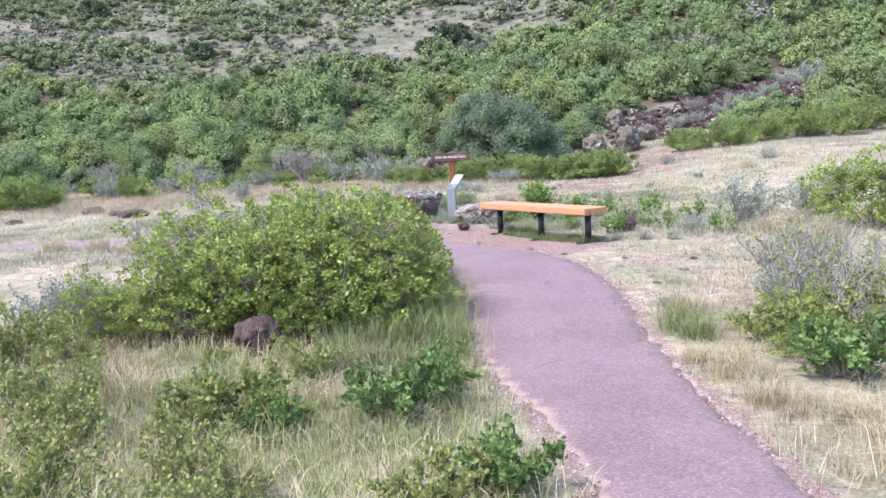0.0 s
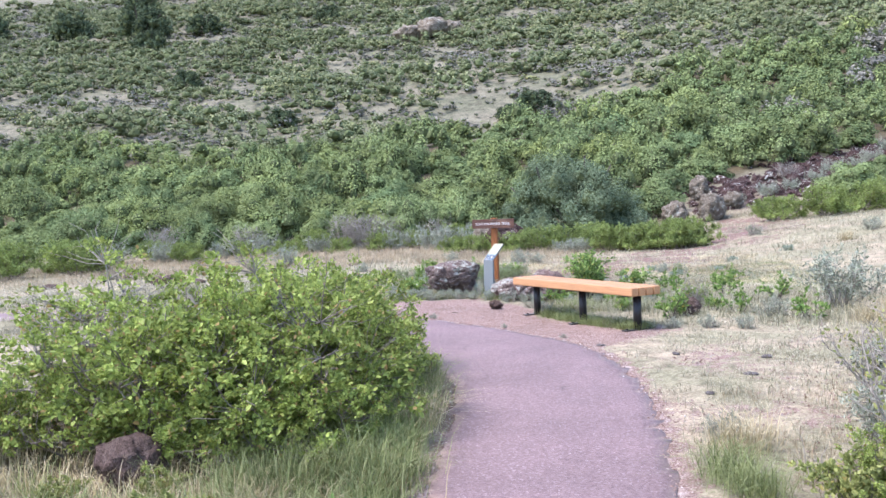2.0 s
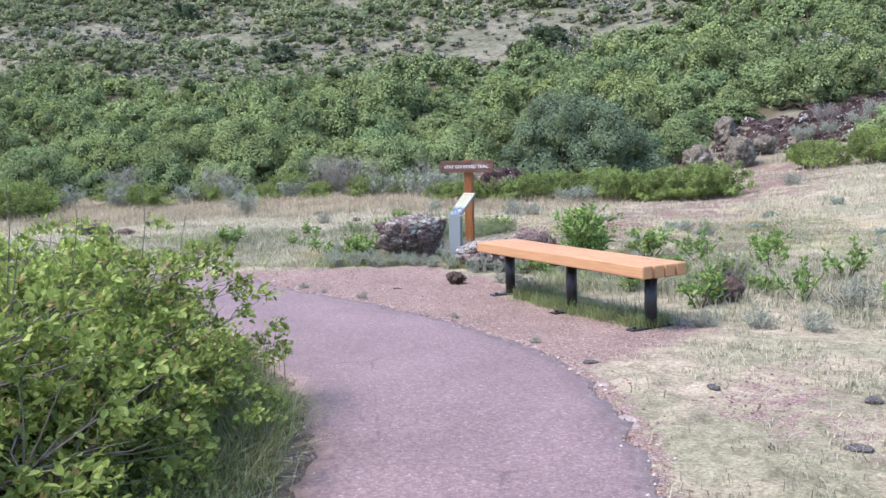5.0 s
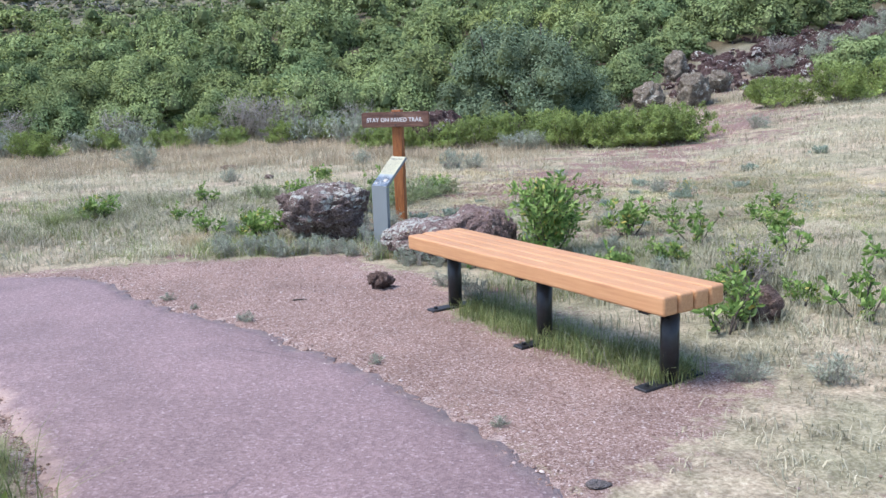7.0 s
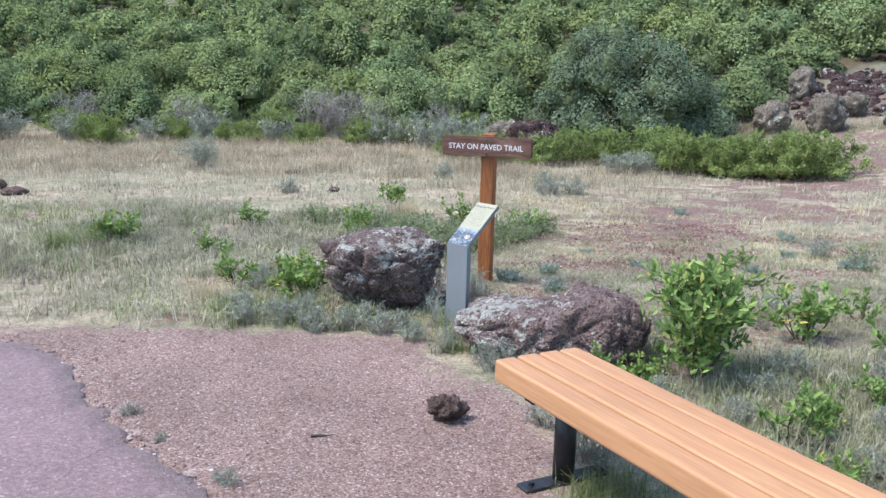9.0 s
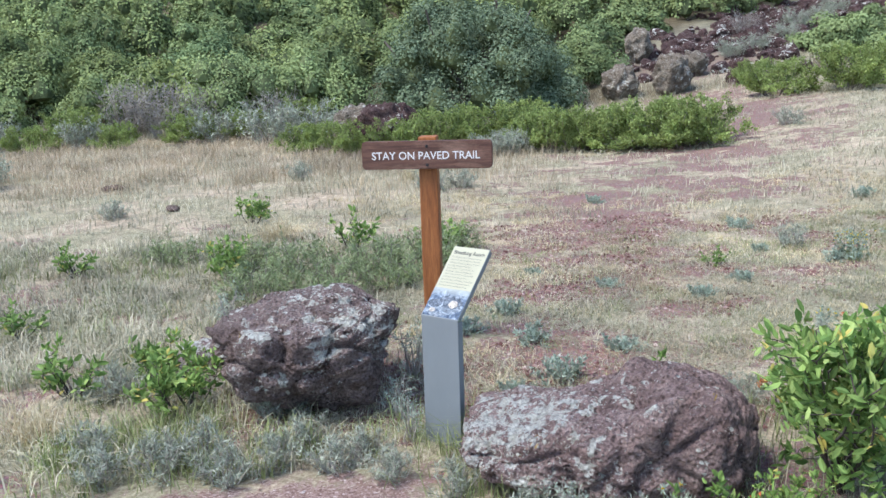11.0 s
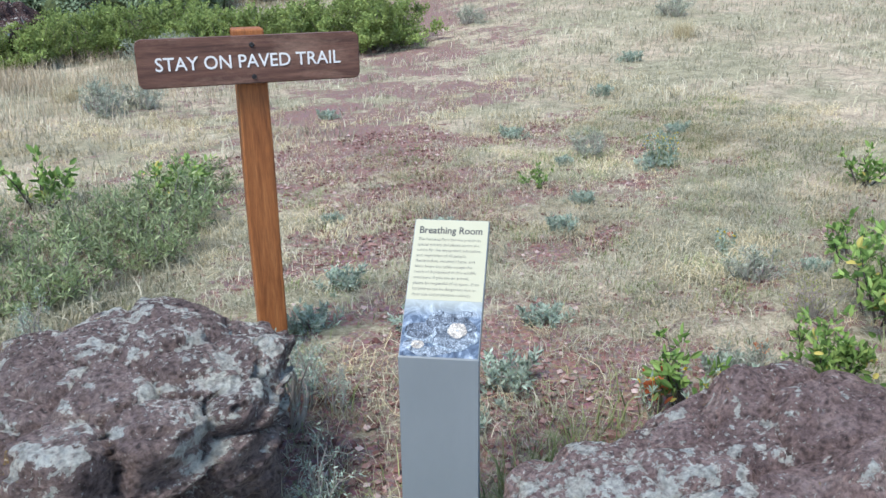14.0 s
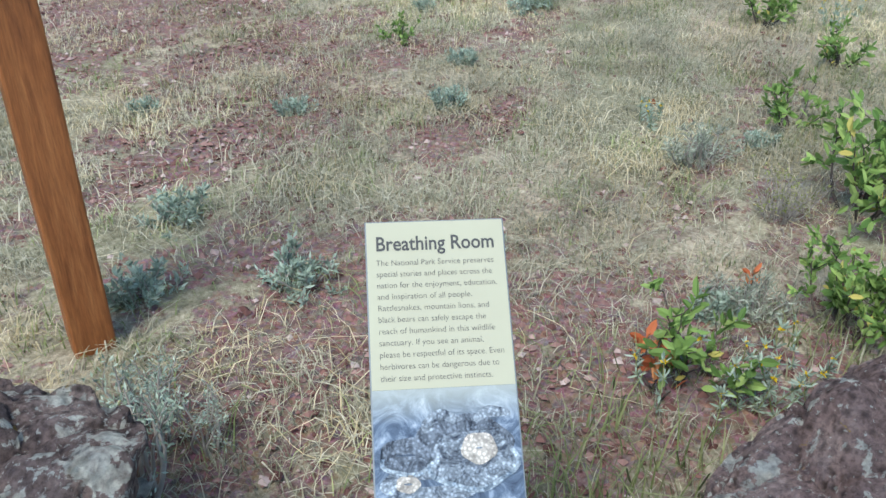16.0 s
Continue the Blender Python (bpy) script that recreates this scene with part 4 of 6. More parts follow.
for k, (x, y, sx, sz) in enumerate([(5.55, 32.3, 0.42, 0.42), (6.75, 32.0, 0.46, 0.5), (7.0, 35.9, 0.45, 0.5), (7.7, 33.4, 0.35, 0.3)]):
    build_rock("pale_boulder", "pale lichened boulder at the foot of the scree", x, y, (sx, sx * 0.8, sz), 60 + k, M_PALE_ROCK, 0.15, 5, 0.2, k * 40, group="boulders below the scree")
for k, (x, y, s) in enumerate([(-14.5, 105.0, 2.0), (-11.5, 105.5, 2.6), (-9.0, 106.0, 1.8)]):
    build_rock("outcrop", "pale rock outcrop high on the hillside", x, y, (s * 0.8, s * 0.7, s * 0.5), 70 + k, M_PALE_ROCK, 0.2, 4, 0.25, k * 33, group="outcrops on the hillside")


def build_stick():
    line = bent((-0.14, 13.52, grow(-0.14, 13.52) + 0.008), np.array([0.8, 0.5, 0.02]), 0.13, 5, 0.12)
    ob = add("stick", mesh_of("stick", *tube(line, 0.006, 0.003, 6), True), M_DARKTWIG)
    tagged(ob, "short dark dry stick lying on the gravel", "stick")


def build_scree():
    heap = Heap()
    base = rock_mesh("chunk", (1, 1, 0.75), 90, 2, 0.3)
    v0 = np.array([v.co[:] for v in base.vertices])
    f0 = np.array([p.vertices[:] for p in base.polygons])
    bpy.data.meshes.remove(base)
    for _ in range(1000):
        t = rng.uniform(0, 1)
        p = SCREE[0] * (1 - t) + SCREE[2] * t + rng.normal(size=2) * np.array([1.3, 1.3])
        s = 0.06 + 0.26 * rng.uniform(0, 1) ** 3
        a = rng.uniform(0, 6.28)
        m = np.array([[math.cos(a), -math.sin(a), 0], [math.sin(a), math.cos(a), 0], [0, 0, 1]])
        heap.put((v0 * rng.uniform(0.7, 1.3, 3)) @ m.T * s + [p[0], p[1], grow(*p) + s * 0.2], f0)
    ob = add("scree", heap.mesh("scree"), M_SCREE)
    tagged(ob, "slope of broken dark red lava rubble", "rubble", kind="stuff")


build_scree()


def build_pebbles():
    octa = unit(np.array([(1, 0, 0), (-1, 0, 0), (0, 1, 0), (0, -1, 0), (0, 0, 1), (0, 0, -1)], float))
    tri = np.array([(0, 2, 4), (2, 1, 4), (1, 3, 4), (3, 0, 4), (2, 0, 5), (1, 2, 5), (3, 1, 5), (0, 3, 5)])

    def scatter(name, label, x, y, size, material):
        n = len(x)
        s = size * (0.45 + 2.0 * rng.uniform(0, 1, (n, 1, 1)) ** 4) * rng.uniform(0.6, 1.3, (n, 6, 1))
        a = rng.uniform(0, 6.28, n)
        c, d = np.cos(a), np.sin(a)
        q = octa[None] * s * np.array([1, 0.8, 0.6])
        q = np.stack([q[..., 0] * c[:, None] - q[..., 1] * d[:, None], q[..., 0] * d[:, None] + q[..., 1] * c[:, None], q[..., 2]], -1)
        z = terrain(x, y) + s.mean(axis=(1, 2)) * 0.25
        v = q + np.stack([x, y, z], -1)[:, None]
        f = (np.arange(n)[:, None, None] * 6 + tri[None]).reshape(-1, 3)
        tagged(add(name, mesh_of(name, v.reshape(-1, 3), f), material), label, "gravel", kind="stuff")

    x, y = rng.uniform(-2.6, 2.4, 60000), rng.uniform(10, 15.2, 60000)
    keep = (off_trail(x, y) > 0.0) & (gravel_at(x, y) > rng.uniform(0.35, 0.9, len(x)))
    scatter("pad_gravel", "loose pinkish crushed gravel in front of the bench", x[keep][:14000], y[keep][:14000], 0.0042, M_PADGRIT)
    for side, seed in ((left_line, 1), (right_line, 2)):
        k = rng.integers(len(side) // 6, len(side) - 30, 9000)
        p = side[k] + rng.normal(size=(9000, 2)) * 0.07
        scatter("edge_gravel", "pale loose gravel crumbled along the trail's edge", p[:, 0], p[:, 1], 0.0052, M_PEBBLE)
    x, y = rng.uniform(1.7, 4.2, 30000), rng.uniform(7.0, 12.2, 30000)
    keep = (off_trail(x, y) > 0.02) & (fbm(x * 1.1 + y * 0.4, y * 1.2, 61, 3) > rng.uniform(0.4, 0.7, len(x)))
    scatter("verge_gravel", "scattered small gravel in the cropped verge grass", x[keep][:4500], y[keep][:4500], 0.0055, M_PADGRIT)
    x, y = rng.uniform(-1, 4.5, 60000), rng.uniform(15.2, 20.0, 60000)
    keep = bare_at(x, y) > rng.uniform(0.3, 0.7, len(x))
    scatter("cinder_grit", "loose red cinder grit between the grass tufts", x[keep][:22000], y[keep][:22000], 0.008, M_CINDER)


build_pebbles()

# ---- plants ----
build_stick()


def build_shrub(name, label, category, height, width, stems, leaves, leaf, material, twig=M_TWIG, leaf_width=0.5, at=(0, 0), turn=0.0, rise=0.06, bare=0.0, group="", clumps=4, low=0.25, spray=0.065, plain=False):
    """Bent stems that fork into twigs; leaves sit in clusters along the twigs."""
    ob = thing(name, label, category, (at[0], at[1], grow(*at)), turn, group)
    wood, tips, ways = Heap(), [], []
    for k in range(stems):
        a = rng.uniform(0, 6.28)
        lean = rng.uniform(0.1, 1.0) ** 0.7
        way = np.array([math.cos(a) * lean * width / height * 0.75, math.sin(a) * lean * width / height * 0.75, 1.0])
        reach = height * rng.uniform(0.75, 1.05) * (1.0 - 0.18 * lean)
        line = bent((math.cos(a) * width * 0.12 * lean, math.sin(a) * width * 0.12 * lean, -0.03), way / np.linalg.norm(way), reach, 7, 0.16, rise)
        r = 0.004 + 0.009 * height * rng.uniform(0.6, 1.1)
        wood.put(*tube(line, r, r * 0.25, 4))
        for c in range(clumps):
            i = rng.integers(2, 8)
            d = unit(line[min(i, 7)] - line[i - 1] + spread(1)[0] * np.linalg.norm(line[1] - line[0]) * 1.1)
            d[2] = abs(d[2]) * 0.8
            sub = bent(line[min(i, 7)], d, height * rng.uniform(0.15, 0.34), 4, 0.25, 0.05)
            wood.put(*tube(sub, r * 0.4, r * 0.12, 3))
            if rng.uniform() > bare:
                tips.append(sub[1:])
                ways.append(np.repeat(unit(sub[-1] - sub[0])[None], len(sub) - 1, 0))
        if rng.uniform() > bare:
            tips.append(line[4:])
            ways.append(np.repeat(unit(line[-1] - line[3])[None], len(line) - 4, 0))
    add("branchwork", wood.mesh("branchwork", True), twig, ob, "woody stems and twigs")
    if tips:
        p, w = np.vstack(tips), np.vstack(ways)
        p, w = p[p[:, 2] > low * height], w[p[:, 2] > low * height]
        k = rng.integers(0, len(p), leaves)
        jitter = spread(leaves) * (rng.uniform(0, 1, (leaves, 1)) ** 0.5) * height * spray
        way = unit(w[k] * 0.5 + spread(leaves) * 0.9 + np.array([0, 0, 0.35]))
        add("foliage", mesh_of("foliage", *(leaf_blades(p[k] + jitter, way, leaf, leaf_width) if leaf > 0.0305 and not plain else leaf_slips(p[k] + jitter, way, leaf, leaf_width))), material, ob, "leaves")
    return ob


def build_tuft(name, label, height, width, blades, material, at=(0, 0), group="", droop=0.5, blade=0.004, heads=0):
    """A clump of arching grass blades."""
    ob = thing(name, label, "grass", (at[0], at[1], grow(*at)), 0, group)
    add("grass_clump", mesh_of("grass_clump", *grass_blades(np.zeros((blades, 2)) + rng.normal(size=(blades, 2)) * width * 0.12, np.zeros(blades), height, width / height * 0.6, droop, blade)), material, ob)
    return ob


def grass_blades(xy, z, height, lean=0.5, droop=0.5, blade=0.004, vary=0.4):
    n = len(xy)
    h = height * (1 + vary * rng.uniform(-1, 1, n))
    a = rng.uniform(0, 6.28, n)
    l = lean * rng.uniform(0.1, 1, n)
    d = np.c_[np.cos(a), np.sin(a)]
    s = np.c_[-np.sin(a), np.cos(a)] * blade * rng.uniform(0.6, 1.4, (n, 1))
    p0 = np.c_[xy, z - 0.01]
    p1 = np.c_[xy + d * (h * l * 0.35)[:, None], z + h * 0.55]
    p2 = np.c_[xy + d * (h * l * (0.8 + droop * 0.5))[:, None], z + h * (1 - 0.35 * droop * l)]
    s3 = np.c_[s, np.zeros(n)]
    v = np.stack([p0 - s3, p0 + s3, p1 - s3 * 0.7, p1 + s3 * 0.7, p2], 1).reshape(-1, 3)
    b = np.arange(n)[:, None] * 5
    return v, [b + [0, 1, 3, 2], b + [2, 3, 4]]


def place(proto, spots):
    """Copies of a thing at (x, y, scale) spots, turned at random."""
    made = [proto]
    for x, y, s in spots:
        m = pose(x, y, grow(x, y) - 0.01, 0, 0, rng.uniform(0, 360)) @ Matrix.Diagonal((s * rng.uniform(0.9, 1.1), s * rng.uniform(0.9, 1.1), s, 1))
        made.append(copy_thing(proto, m))
    return made


def first(proto, x, y, s, turn=0.0):
    proto.matrix_basis = pose(x, y, grow(x, y) - 0.01, 0, 0, turn) @ Matrix.Diagonal((s, s, s, 1))
    return proto


def build_oak(name, label, height, width, stems, clusters, per, leaf, material, twig, at, group, dead=0, seed=0):
    """Crooked stems that end in leafy clusters over an uneven, open dome."""
    ob = thing(name, label, "shrub", (at[0], at[1], grow(*at)), 0, group)
    wood, joints = Heap(), []

    def dome(count, lo, hi):
        a, u = rng.uniform(0, 6.28, count), rng.uniform(0.0, 1.0, count)
        e = np.arcsin(u)
        lumps = fbm(np.cos(a) * np.cos(e) * 2.4 + 9, np.sin(a) * np.cos(e) * 2.4 + u * 2 + 9, seed, 2)
        k = rng.uniform(lo, hi, count) * (0.46 + 1.0 * lumps)
        return np.c_[np.cos(a) * np.cos(e) * k * width / 2, np.sin(a) * np.cos(e) * k * width / 2, height * (0.16 + 0.84 * u * k)]

    for tip in dome(stems, 0.6, 0.95):
        base = np.array([tip[0] * 0.35 + rng.normal() * 0.06, tip[1] * 0.35 + rng.normal() * 0.06, -0.04])
        t = np.linspace(0, 1, 9)[:, None]
        line = base * (1 - t) + tip * t + np.r_[np.zeros((1, 3)), rng.normal(size=(8, 3)) * 0.028] + np.array([0, 0, 0.12]) * height * t * (1 - t)
        r = 0.006 + 0.008 * height * rng.uniform(0.5, 1.2)
        wood.put(*tube(line, r, r * 0.35, 5))
        joints.append(line[3:])
    joints = np.vstack(joints)
    tips = dome(clusters, 0.55, 1.06)
    for tip in np.vstack([tips, dome(dead, 0.8, 1.18)]) if dead else tips:
        j = joints[np.argmin(((joints - tip) ** 2).sum(1) + 0.25 * np.maximum(0, joints[:, 2] - tip[2]))]
        t = np.linspace(0, 1, 4)[:, None]
        line = j * (1 - t) + tip * t
        line[1:3] += rng.normal(size=(2, 3)) * 0.022
        wood.put(*tube(line, 0.0042, 0.0016, 3))
    add("branchwork", wood.mesh("branchwork", True), twig, ob, "crooked grey stems and twigs")
    n = clusters * per
    c = np.repeat(tips, per, 0)
    out = unit(c - np.array([0, 0, height * 0.3]))
    p = c + spread(n) * rng.uniform(0, 1, (n, 1)) ** 0.5 * np.repeat(rng.uniform(0.045, 0.10, clusters), per)[:, None] * np.array([1, 1, 0.75])
    way = unit(out * 0.5 + spread(n) * 0.9 + np.array([0, 0, 0.15]))
    add("foliage", mesh_of("foliage", *leaf_blades(p, way, leaf, 0.62, 0.2, 0.35, 1.2)), material, ob, "lobed green leaves in clusters")
    return ob


# scrub oak thicket beside the trail
G = "scrub oak beside the trail"
oak_a = build_oak("scrub_oak", "dense green scrub oak with grey stems by the trail", 1.04, 1.65, 26, 350, 36, 0.034, M_OAK, M_TWIG, (-0.68, 7.95), G, 30, 3)
oak_b = build_oak("scrub_oak", "dense green scrub oak with grey stems by the trail", 1.0, 1.7, 24, 350, 36, 0.034, M_OAK, M_TWIG, (-1.4, 7.95), G, 30, 8)
oak_c = build_oak("scrub_oak", "half-bare scrub oak with grey dead twigs showing", 1.05, 1.5, 34, 150, 30, 0.033, M_OAK, M_DEADTWIG, (-2.15, 8.6), G, 220, 14)
place(oak_a, [(-1.05, 8.9, 1.0), (-2.0, 9.4, 0.7), (-0.72, 9.1, 0.85), (-1.5, 10.1, 0.85), (-1.5, 10.7, 0.65), (-0.75, 9.4, 0.95)])
place(oak_b, [(-0.4, 8.55, 0.72), (-0.48, 9.05, 0.68), (-1.95, 8.0, 0.7), (-1.1, 9.8, 0.72), (-0.85, 7.6, 0.6), (-1.8, 10.9, 0.6), (-2.9, 8.2, 0.42), (-0.32, 7.75, 0.5), (-0.62, 8.7, 0.8), (-2.45, 7.7, 0.5)])
place(oak_c, [(-2.75, 7.7, 0.5), (-1.0, 8.3, 0.95), (-3.5, 7.2, 0.45)])

# broad-leaved shrubs round the boulders and the bench
G = "leafy shrubs by the boulders"
broad_a = build_shrub("leafy_shrub", "upright bright green broad-leaved shrub behind the boulder", "shrub", 0.68, 0.17, 20, 2600, 0.052, M_BROAD, M_DARKTWIG, 0.36, (1.63, 14.72), group=G, clumps=6, low=0.0)
broad_b = build_shrub("leafy_shrub", "small green broad-leaved shrub with open stems", "shrub", 0.40, 0.42, 10, 640, 0.046, M_BROAD, M_DARKTWIG, 0.42, (2.38, 15.6), group=G, clumps=4, low=0.1)
broad_c = build_shrub("leafy_sprig", "low green sprig with a few orange leaves", "shrub", 0.26, 0.22, 7, 190, 0.04, M_BROAD, M_DARKTWIG, 0.42, (1.26, 15.5), group=G, clumps=3, low=0.1)
place(broad_b, [(1.74, 15.36, 0.7), (-0.95, 15.75, 0.85), (-1.1, 16.1, 0.8), (2.1, 14.15, 0.55), (2.5, 14.4, 0.6), (2.9, 13.8, 0.8), (2.0, 13.5, 0.5), (3.05, 13.2, 0.55), (2.6, 12.85, 0.5), (-1.2, 18.2, 0.9), (-1.35, 20.4, 0.8), (1.35, 14.55, 0.5), (3.7, 15.6, 0.7), (0.42, 18.7, 0.8), (-3.2, 17.2, 0.9), (2.65, 13.4, 0.55)])
place(broad_c, [(-1.53, 16.0, 1.2), (2.9, 16.1, 0.9), (-2.4, 18.5, 1.1), (3.75, 16.3, 0.9), (2.9, 15.2, 1.3), (2.5, 12.75, 1.4), (3.3, 12.9, 1.3), (4.0, 14.0, 1.4), (3.5, 14.7, 1.2), (1.05, 14.45, 0.9), (1.25, 14.4, 0.8), (-2.2, 17.0, 0.9), (3.9, 12.3, 1.3), (2.4, 17.9, 0.6), (-0.3, 19.0, 1.4), (1.95, 13.95, 1.1), (4.1, 16.9, 1.0)])
red = build_shrub("red_sprig", "tiny sprig of orange-red leaves", "shrub", 0.13, 0.09, 3, 14, 0.04, M_REDLEAF, M_DARKTWIG, 0.45, (1.23, 15.6), clumps=2, group="red sprigs", low=0.3)
place(red, [(1.18, 15.52, 1.3), (1.28, 14.62, 0.6), (1.72, 15.6, 0.8), (2.65, 16.6, 0.45), (1.95, 14.75, 0.5)])

# dark feathery shrub behind the boulders
G = "feathery shrubs behind the boulders"
feather = build_shrub("feathery_shrub", "low dark grey-green feathery shrub", "shrub", 0.34, 0.75, 26, 2800, 0.036, M_FEATHER, M_TWIG, 0.2, (-0.45, 17.5), group=G, plain=True, clumps=5, low=0.05)
place(feather, [(-0.9, 17.55, 0.9), (0.02, 17.8, 0.95), (0.25, 18.3, 1.0), (-3.35, 17.2, 0.8), (-0.15, 18.2, 1.0), (-1.7, 18.7, 0.8), (-0.65, 18.2, 1.0), (0.5, 18.9, 0.8), (-1.1, 18.4, 0.9)])

# silver and blue-green sage
G = "silver sage clumps"
sage = build_shrub("silver_sage", "low silvery sage clump with fine leaves", "shrub", 0.2, 0.34, 24, 1200, 0.03, M_SAGE, M_DEADTWIG, 0.14, (-0.75, 15.2), group=G, clumps=4, low=0.0)
blue = build_shrub("blue_sage", "small blue-green sage cushion on red soil", "shrub", 0.12, 0.22, 16, 1000, 0.019, M_BLUESAGE, M_DEADTWIG, 0.3, (2.02, 17.15), group=G, clumps=3, low=0.0)
stalk = build_shrub("sage_stalks", "tall thin grey-green sage stalks beside the post", "shrub", 0.36, 0.2, 9, 520, 0.016, M_BLUESAGE, M_DEADTWIG, 0.3, (0.14, 16.02), group=G, clumps=2, low=0.05)
place(sage, [(-1.02, 13.58, 0.35), (-0.32, 13.05, 0.4), (0.58, 12.3, 0.32), (1.22, 11.45, 0.3), (-0.75, 13.35, 0.25), (-0.9, 15.15, 0.9), (-0.62, 15.05, 0.8), (-0.2, 15.08, 0.8), (0.02, 15.0, 0.7), (-1.1, 15.1, 0.8), (-0.35, 15.28, 0.8), (-1.2, 15.3, 0.9), (-0.45, 15.15, 0.8), (-0.1, 15.2, 0.7), (-1.3, 15.95, 1.0), (0.25, 14.85, 0.8), (0.5, 14.62, 0.8), (0.75, 14.55, 0.7), (2.3, 16.15, 0.9), (0.5, 22.0, 1.8), (0.9, 22.2, 1.3), (-1.2, 23.5, 1.4), (3.2, 18.4, 1.1), (0.95, 14.5, 0.8), (2.4, 12.0, 0.7), (2.75, 11.9, 0.8), (3.1, 11.8, 0.8), (3.6, 12.6, 1.3), (1.62, 15.55, 0.7), (-2.9, 21, 1.2), (2.1, 8.0, 0.9), (-0.5, 15.6, 0.9), (6.5, 25.5, 1.6), (8.6, 23.2, 1.7), (-0.95, 5.6, 1.0), (1.05, 13.6, 0.8), (0.9, 13.9, 0.8), (1.95, 14.5, 0.8), (2.15, 14.85, 0.9), (1.75, 14.15, 0.7), (2.4, 14.1, 0.8), (2.6, 14.8, 0.8), (1.4, 14.35, 0.7), (2.2, 13.7, 0.7)])
place(blue, [(2.42, 17.5, 1.0), (1.26, 16.25, 1.1), (0.84, 15.9, 1.4), (0.72, 17.0, 1.2), (0.45, 16.68, 1.3), (0.8, 16.45, 1.2), (1.5, 17.5, 0.9), (3.3, 17.9, 1.2), (2.9, 18.3, 0.9), (3.1, 19.2, 1.2), (0.6, 15.75, 0.9), (1.05, 17.9, 0.8), (-0.2, 18.2, 1.0), (4.2, 18.6, 1.2), (4.8, 20.2, 1.4), (2.2, 20.8, 1.1), (5.5, 17.4, 1.2), (2.62, 16.1, 0.8), (1.55, 15.6, 1.0), (6.2, 21.4, 1.5)])
place(stalk, [(0.2, 16.12, 0.85), (0.3, 16.05, 0.6), (0.05, 15.55, 0.8), (0.25, 16.2, 0.7), (-0.95, 16.9, 1.0), (-0.5, 17.0, 0.8), (0.1, 15.3, 0.7), (0.62, 14.55, 0.7), (-0.05, 16.15, 0.8)])


def build_flowers(x, y, height, count, group="yellow flowers"):
    ob = thing("yellow_flower", "yellow-flowered herb with thin grey-green stems", "flower", (x, y, grow(x, y)), 0, group)
    wood, heads, green = Heap(), [], []
    for _ in range(count):
        a, l = rng.uniform(0, 6.28), rng.uniform(0, 0.5)
        line = bent((rng.normal() * 0.05, rng.normal() * 0.05, -0.01), unit(np.array([math.cos(a) * l, math.sin(a) * l, 1.0])), height * rng.uniform(0.6, 1.0), 4, 0.1)
        wood.put(*tube(line, 0.0016, 0.001, 4))
        heads.append(line[-1])
        green.append(line[1:])
    add("stalk_spray", wood.mesh("stalk_spray"), M_GREENGRASS, ob)
    for tip in heads:
        h = np.repeat(np.array(tip)[None], 11, 0)
        add("blossom", mesh_of("blossom", *leaf_blades(h, unit(spread(11) + [0, 0, 0.4]), 0.008, 0.7)), M_FLOWER, ob, "small yellow blossom")
    g = np.vstack(green)
    k = rng.integers(0, len(g), count * 45)
    add("foliage", mesh_of("foliage", *leaf_blades(g[k], unit(spread(len(k)) + [0, 0, 0.6]), 0.022, 0.2)), M_BLUESAGE, ob)


for x, y, h, c in [(1.3, 15.36, 0.2, 12), (1.44, 15.24, 0.17, 6), (3.42, 17.9, 0.25, 36), (2.5, 16.5, 0.12, 5), (1.12, 15.48, 0.18, 4), (1.0, 14.55, 0.2, 3), (4.3, 16.6, 0.2, 8)]:
    build_flowers(x, y, h, c)

# bunch grass
G = "bunch grass clumps"
pale = build_tuft("bunch_grass", "pale straw bunch grass with arching blades", 0.26, 0.68, 300, M_STRAW, (2.0, 6.1), G, 1.0, 0.002)
tall = build_tuft("tall_bunch_grass", "tall pale dry bunch grass", 0.30, 0.75, 280, M_STRAW, (2.3, 4.6), G, 1.0, 0.002)
green = build_tuft("green_bunch_grass", "dense green bunch grass at the verge", 0.22, 0.6, 340, M_GREENGRASS, (1.98, 7.3), G, 1.0, 0.002)
place(pale, [(1.98, 5.55, 0.7), (2.15, 7.75, 1.0), (-0.43, 6.75, 0.75), (0.2, 8.25, 1.1), (-4.3, 12.9, 1.2), (-3.6, 12.6, 1.0), (-5.0, 13.2, 1.1), (-2.9, 12.2, 0.9), (-5.8, 13.5, 1.1), (-1.53, 15.5, 0.75), (1.85, 6.5, 0.6), (-1.0, 19.5, 0.9), (4.4, 12.0, 1.0), (5.0, 12.8, 1.0), (4.9, 11.4, 1.1), (4.3, 11.0, 1.0), (-1.9, 6.2, 1.0), (-2.6, 6.4, 0.9), (-0.6, 5.9, 0.8), (7.6, 22.0, 1.0), (0.12, 9.0, 0.8), (0.3, 23.0, 0.8), (2.3, 5.2, 0.7)])
place(tall, [(-2.1, 5.3, 0.9), (2.25, 4.3, 0.9), (-0.2, 10.0, 0.6), (0.0, 9.5, 0.6), (-3.2, 5.8, 0.9)])
place(green, [(0.15, 7.8, 0.9), (2.05, 7.05, 0.9), (0.25, 7.4, 0.7), (-3.5, 16.8, 1.0), (0.42, 15.12, 0.9), (-0.02, 8.9, 0.9), (0.0, 9.7, 0.9), (-0.45, 10.45, 0.8), (-0.7, 11.0, 0.6)])

